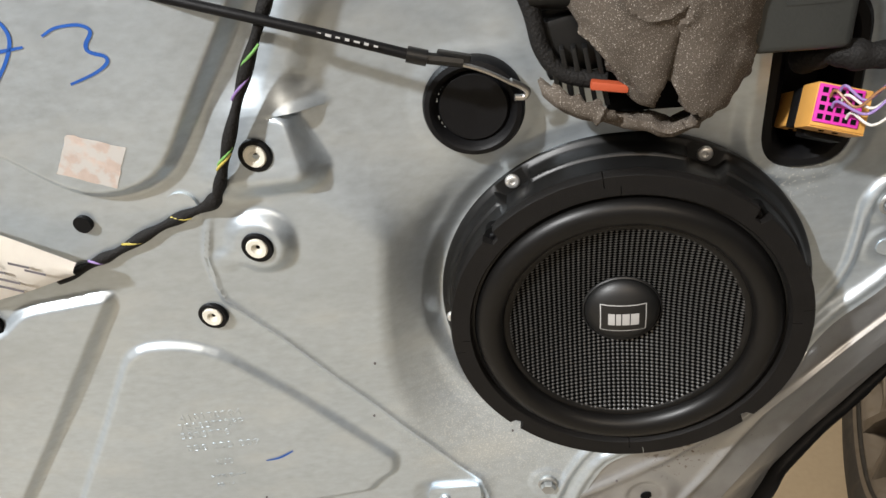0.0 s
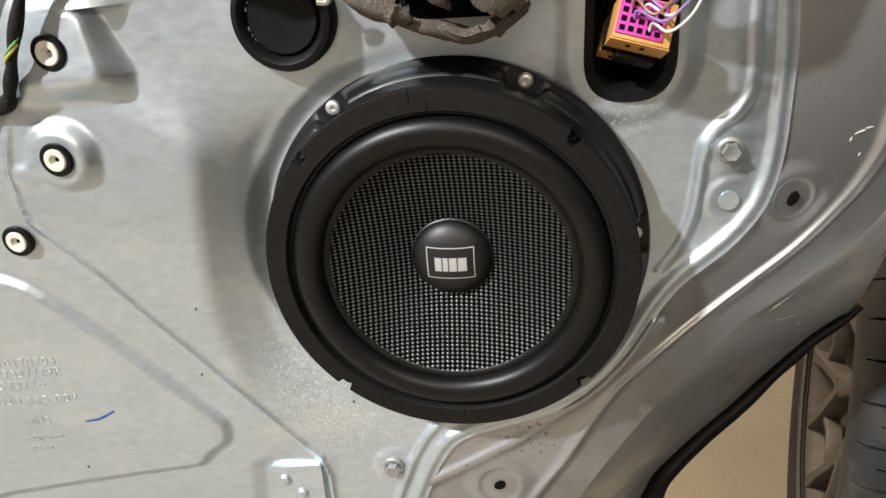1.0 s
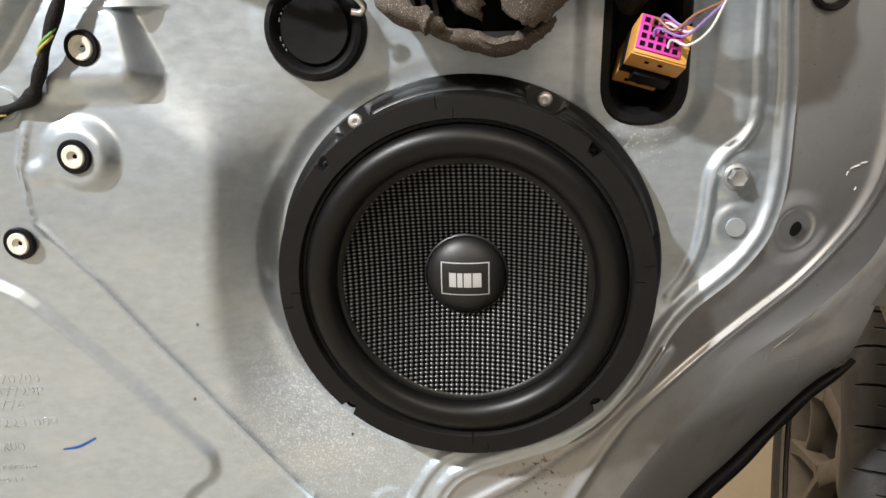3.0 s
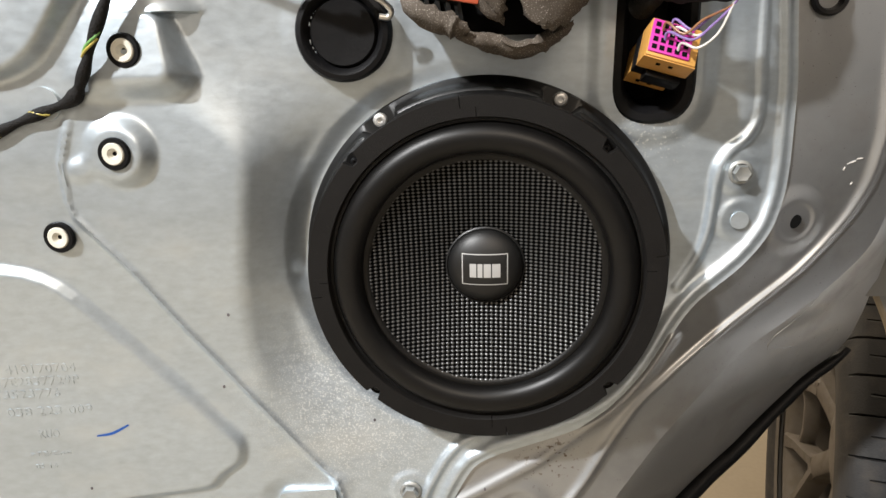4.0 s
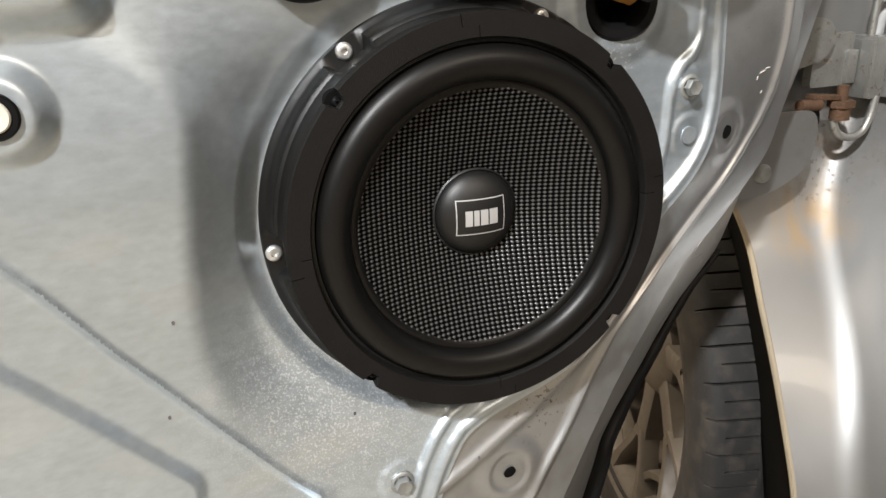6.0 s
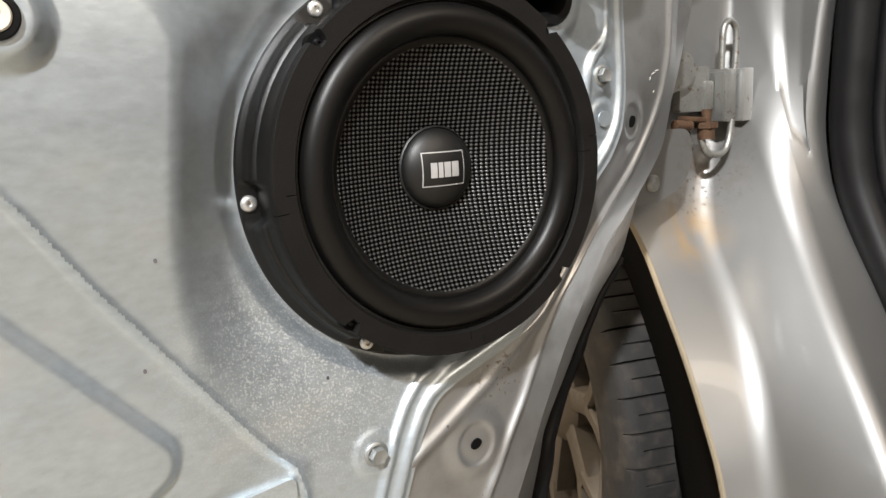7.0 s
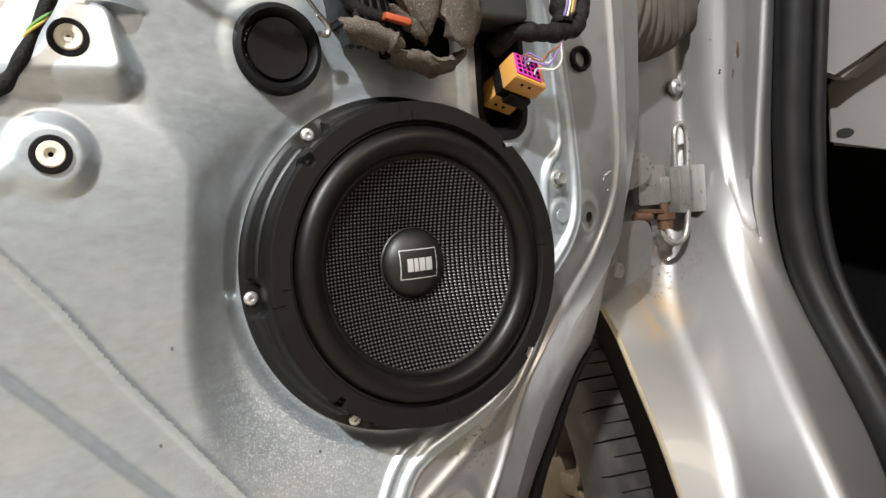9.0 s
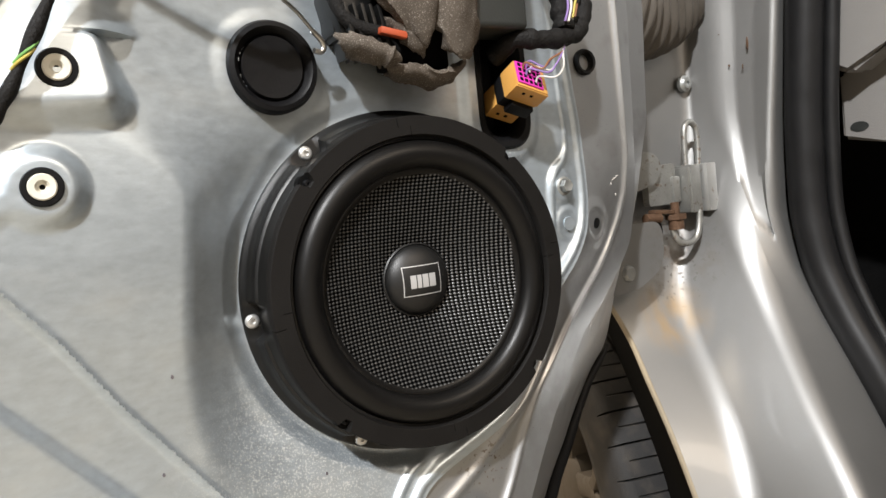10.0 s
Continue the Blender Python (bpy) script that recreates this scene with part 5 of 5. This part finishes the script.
part("rivet", bm, BOLT, arm)

boot = thing("cable_boot", (0.40, 0.09, 0.67), "ribbed grey rubber cable boot between door and pillar", "cable boot")
axis_ = smooth_line([(0.300, 0.075, 0.742), (0.360, 0.100, 0.730), (0.425, 0.125, 0.746), (0.490, 0.140, 0.775), (0.52, 0.145, 0.795)], 40)
bm = bmesh.new()
tube(bm, axis_, lambda s: 0.058 - 0.022 * s + 0.0042 * math.sin(2 * math.pi * 15 * s) + 0.002 * math.sin(17 * s), 36)
for v in bm.verts:
    v.co.y = 0.118 + (v.co.y - 0.118) * 0.6
    v.co += Vector(noise.noise_vector(v.co * 60)) * 0.0015
part("bellows", bm, BOOT, boot)

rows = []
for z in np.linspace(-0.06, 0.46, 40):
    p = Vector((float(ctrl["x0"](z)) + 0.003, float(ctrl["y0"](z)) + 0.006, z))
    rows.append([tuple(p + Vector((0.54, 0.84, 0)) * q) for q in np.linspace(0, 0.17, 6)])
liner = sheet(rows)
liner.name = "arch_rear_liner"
link("arch_rear_liner", liner, BLACK_LINING, car, "black curved sheet added for the dark gap round the tyre behind the sill")

# ---- the front wheel ----
wheel = thing("front_wheel", (0.516, 0.430, -0.24), "dirty alloy car wheel with worn black tyre, steered inwards", "wheel")
HUB = Matrix.Translation((0.516, 0.430, 0.085)) @ pose(0, 0, 0, 0, 0, -15)


def turned(profile, n, twist=None):
    """A body turned round the wheel's axle from (radius, offset outwards) pairs."""
    bm = bmesh.new()
    rings = []
    for k in range(n):
        a = 2 * math.pi * k / n
        ring = []
        for j, (r, o) in enumerate(profile):
            q = r + (twist(j, k) if twist else 0)
            ring.append(bm.verts.new(HUB @ Vector((-o, q * math.cos(a), q * math.sin(a)))))
        rings.append(ring)
    for k in range(n):
        p, q = rings[k], rings[(k + 1) % n]
        for j in range(len(profile) - 1):
            bm.faces.new((p[j], p[j + 1], q[j + 1], q[j]))
    return bm


TREAD = [(0.240, 0.088), (0.247, 0.098), (0.272, 0.105), (0.298, 0.105), (0.313, 0.101), (0.321, 0.094), (0.3235, 0.084), (0.324, 0.050), (0.324, 0.045), (0.315, 0.044), (0.315, 0.036), (0.325, 0.035), (0.325, 0.006), (0.315, 0.005), (0.315, -0.004), (0.325, -0.005), (0.325, -0.030), (0.324, -0.046), (0.318, -0.060), (0.296, -0.072), (0.240, -0.074), (0.232, -0.066)]


def tread_cut(j, k):
    if 5 <= j <= 8:
        return -0.006 if k % 28 == 0 or (j >= 7 and k % 28 == 14) else 0
    if 11 <= j <= 12 or 15 <= j <= 16:
        return -0.006 if k % 28 == 8 else 0
    return 0


part("tyre", turned(TREAD, 1400, tread_cut), TYRE, wheel, "worn black tyre with cross grooves")
rim = part("rim", turned([(0.241, 0.094), (0.247, 0.098), (0.248, 0.094), (0.245, 0.088), (0.236, 0.083), (0.229, 0.070), (0.222, 0.02), (0.216, -0.08), (0.238, -0.09)], 96), ALLOY, wheel, "grey cast alloy rim")
def spoke_bar(bm, pts, wide, deep):
    """A cast bar with a flat, softly edged face: stations of (angle, radius, offset outwards)."""
    rings = []
    for i, (a, r, o) in enumerate(pts):
        c = Vector((-o, r * math.cos(radians(a)), r * math.sin(radians(a))))
        a0, r0, _ = pts[max(i - 1, 0)]
        a1, r1, _ = pts[min(i + 1, len(pts) - 1)]
        way = Vector((0, r1 * math.cos(radians(a1)) - r0 * math.cos(radians(a0)), r1 * math.sin(radians(a1)) - r0 * math.sin(radians(a0)))).normalized()
        side, out = Vector((0, -way.z, way.y)), Vector((-1, 0, 0))
        w = wide[i] if isinstance(wide, (list, tuple)) else wide
        rings.append([bm.verts.new(HUB @ (c + side * w * p + out * deep * q)) for p, q in ((-0.5, -1), (-0.5, -0.12), (-0.36, 0), (0.36, 0), (0.5, -0.12), (0.5, -1))])
    for p, q in zip(rings, rings[1:]):
        for j in range(6):
            bm.faces.new((p[j], p[(j + 1) % 6], q[(j + 1) % 6], q[j]))
    bm.faces.new(rings[0])
    bm.faces.new(rings[-1][::-1])


for k in range(7):
    a = 360 / 7 * k + 10
    bm = bmesh.new()
    spoke_bar(bm, [(a, 0.045, 0.046), (a, 0.09, 0.052), (a, 0.135, 0.060), (a, 0.150, 0.063)], [0.040, 0.032, 0.034, 0.042], 0.034)
    for side in (-1, 1):
        spoke_bar(bm, [(a + side * 2, 0.138, 0.061), (a + side * 7, 0.170, 0.067), (a + side * 11.5, 0.205, 0.076), (a + side * 13, 0.238, 0.086)], [0.020, 0.017, 0.018, 0.028], 0.030)
    part("spoke", bm, ALLOY, wheel)
    bm = bmesh.new()
    b = a + 180 / 7
    spoke_bar(bm, [(b - 14.5, 0.205, 0.070), (b - 6, 0.190, 0.066), (b + 6, 0.190, 0.066), (b + 14.5, 0.205, 0.070)], 0.013, 0.022)
    part("spoke_web", bm, ALLOY, wheel)
part("hub", turned([(0.0, 0.055), (0.03, 0.056), (0.06, 0.05), (0.07, 0.04), (0.07, 0.0)], 40), ALLOY, wheel)
part("brake_disc", turned([(0.0, -0.012), (0.15, -0.012), (0.15, -0.03), (0.0, -0.03)], 64), HINGE, wheel, "worn brake disc")
# black sheet added over the wheel for the dark gap round it
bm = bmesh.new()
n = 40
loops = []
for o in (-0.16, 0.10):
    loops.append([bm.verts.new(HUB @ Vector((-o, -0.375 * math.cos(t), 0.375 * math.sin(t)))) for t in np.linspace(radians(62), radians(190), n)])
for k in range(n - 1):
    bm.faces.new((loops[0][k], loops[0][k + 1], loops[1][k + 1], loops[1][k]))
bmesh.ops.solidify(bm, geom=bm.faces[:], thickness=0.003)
part("arch_gap_sheet", bm, BLACK_LINING, car, "black curved sheet added for the dark gap round the tyre", False)

# black plate added so the gap beside the tyre stays dark
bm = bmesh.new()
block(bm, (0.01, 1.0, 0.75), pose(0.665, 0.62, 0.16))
part("arch_gap_backing", bm, BLACK_LINING, car, "black plate added behind the dark gap beside the tyre", False)

# ---- the garage ----
bm = bmesh.new()
block(bm, (8.0, 8.0, 0.1), pose(0, 0, -0.290))
solo("floor", bm, CONCRETE, "beige smooth garage floor", "floor", kind="structure")
for name, size, m_ in (("wall_north", (8.2, 0.1, 3.3), pose(0, 4.05, 1.3)), ("wall_south", (8.2, 0.1, 3.3), pose(0, -4.05, 1.3)), ("wall_west", (0.1, 8.0, 3.3), pose(-4.05, 0, 1.3)), ("wall_east", (0.1, 8.0, 3.3), pose(4.05, 0, 1.3))):
    bm = bmesh.new()
    block(bm, size, m_)
    solo(name, bm, WALL, "plain painted garage wall", "wall", kind="structure")
bm = bmesh.new()
block(bm, (8.2, 8.2, 0.1), pose(0, 0, 3.0))
solo("ceiling", bm, CEIL, "plain pale garage ceiling", "ceiling", kind="structure")
# housings added above the three lamps, none of them seen
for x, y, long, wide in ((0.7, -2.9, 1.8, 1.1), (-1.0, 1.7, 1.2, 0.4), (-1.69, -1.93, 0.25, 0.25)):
    lamp = thing("assumed_lamp", (x, y, 2.95), "plain white housing added above an unseen lamp", "ceiling light", "ceiling lights")
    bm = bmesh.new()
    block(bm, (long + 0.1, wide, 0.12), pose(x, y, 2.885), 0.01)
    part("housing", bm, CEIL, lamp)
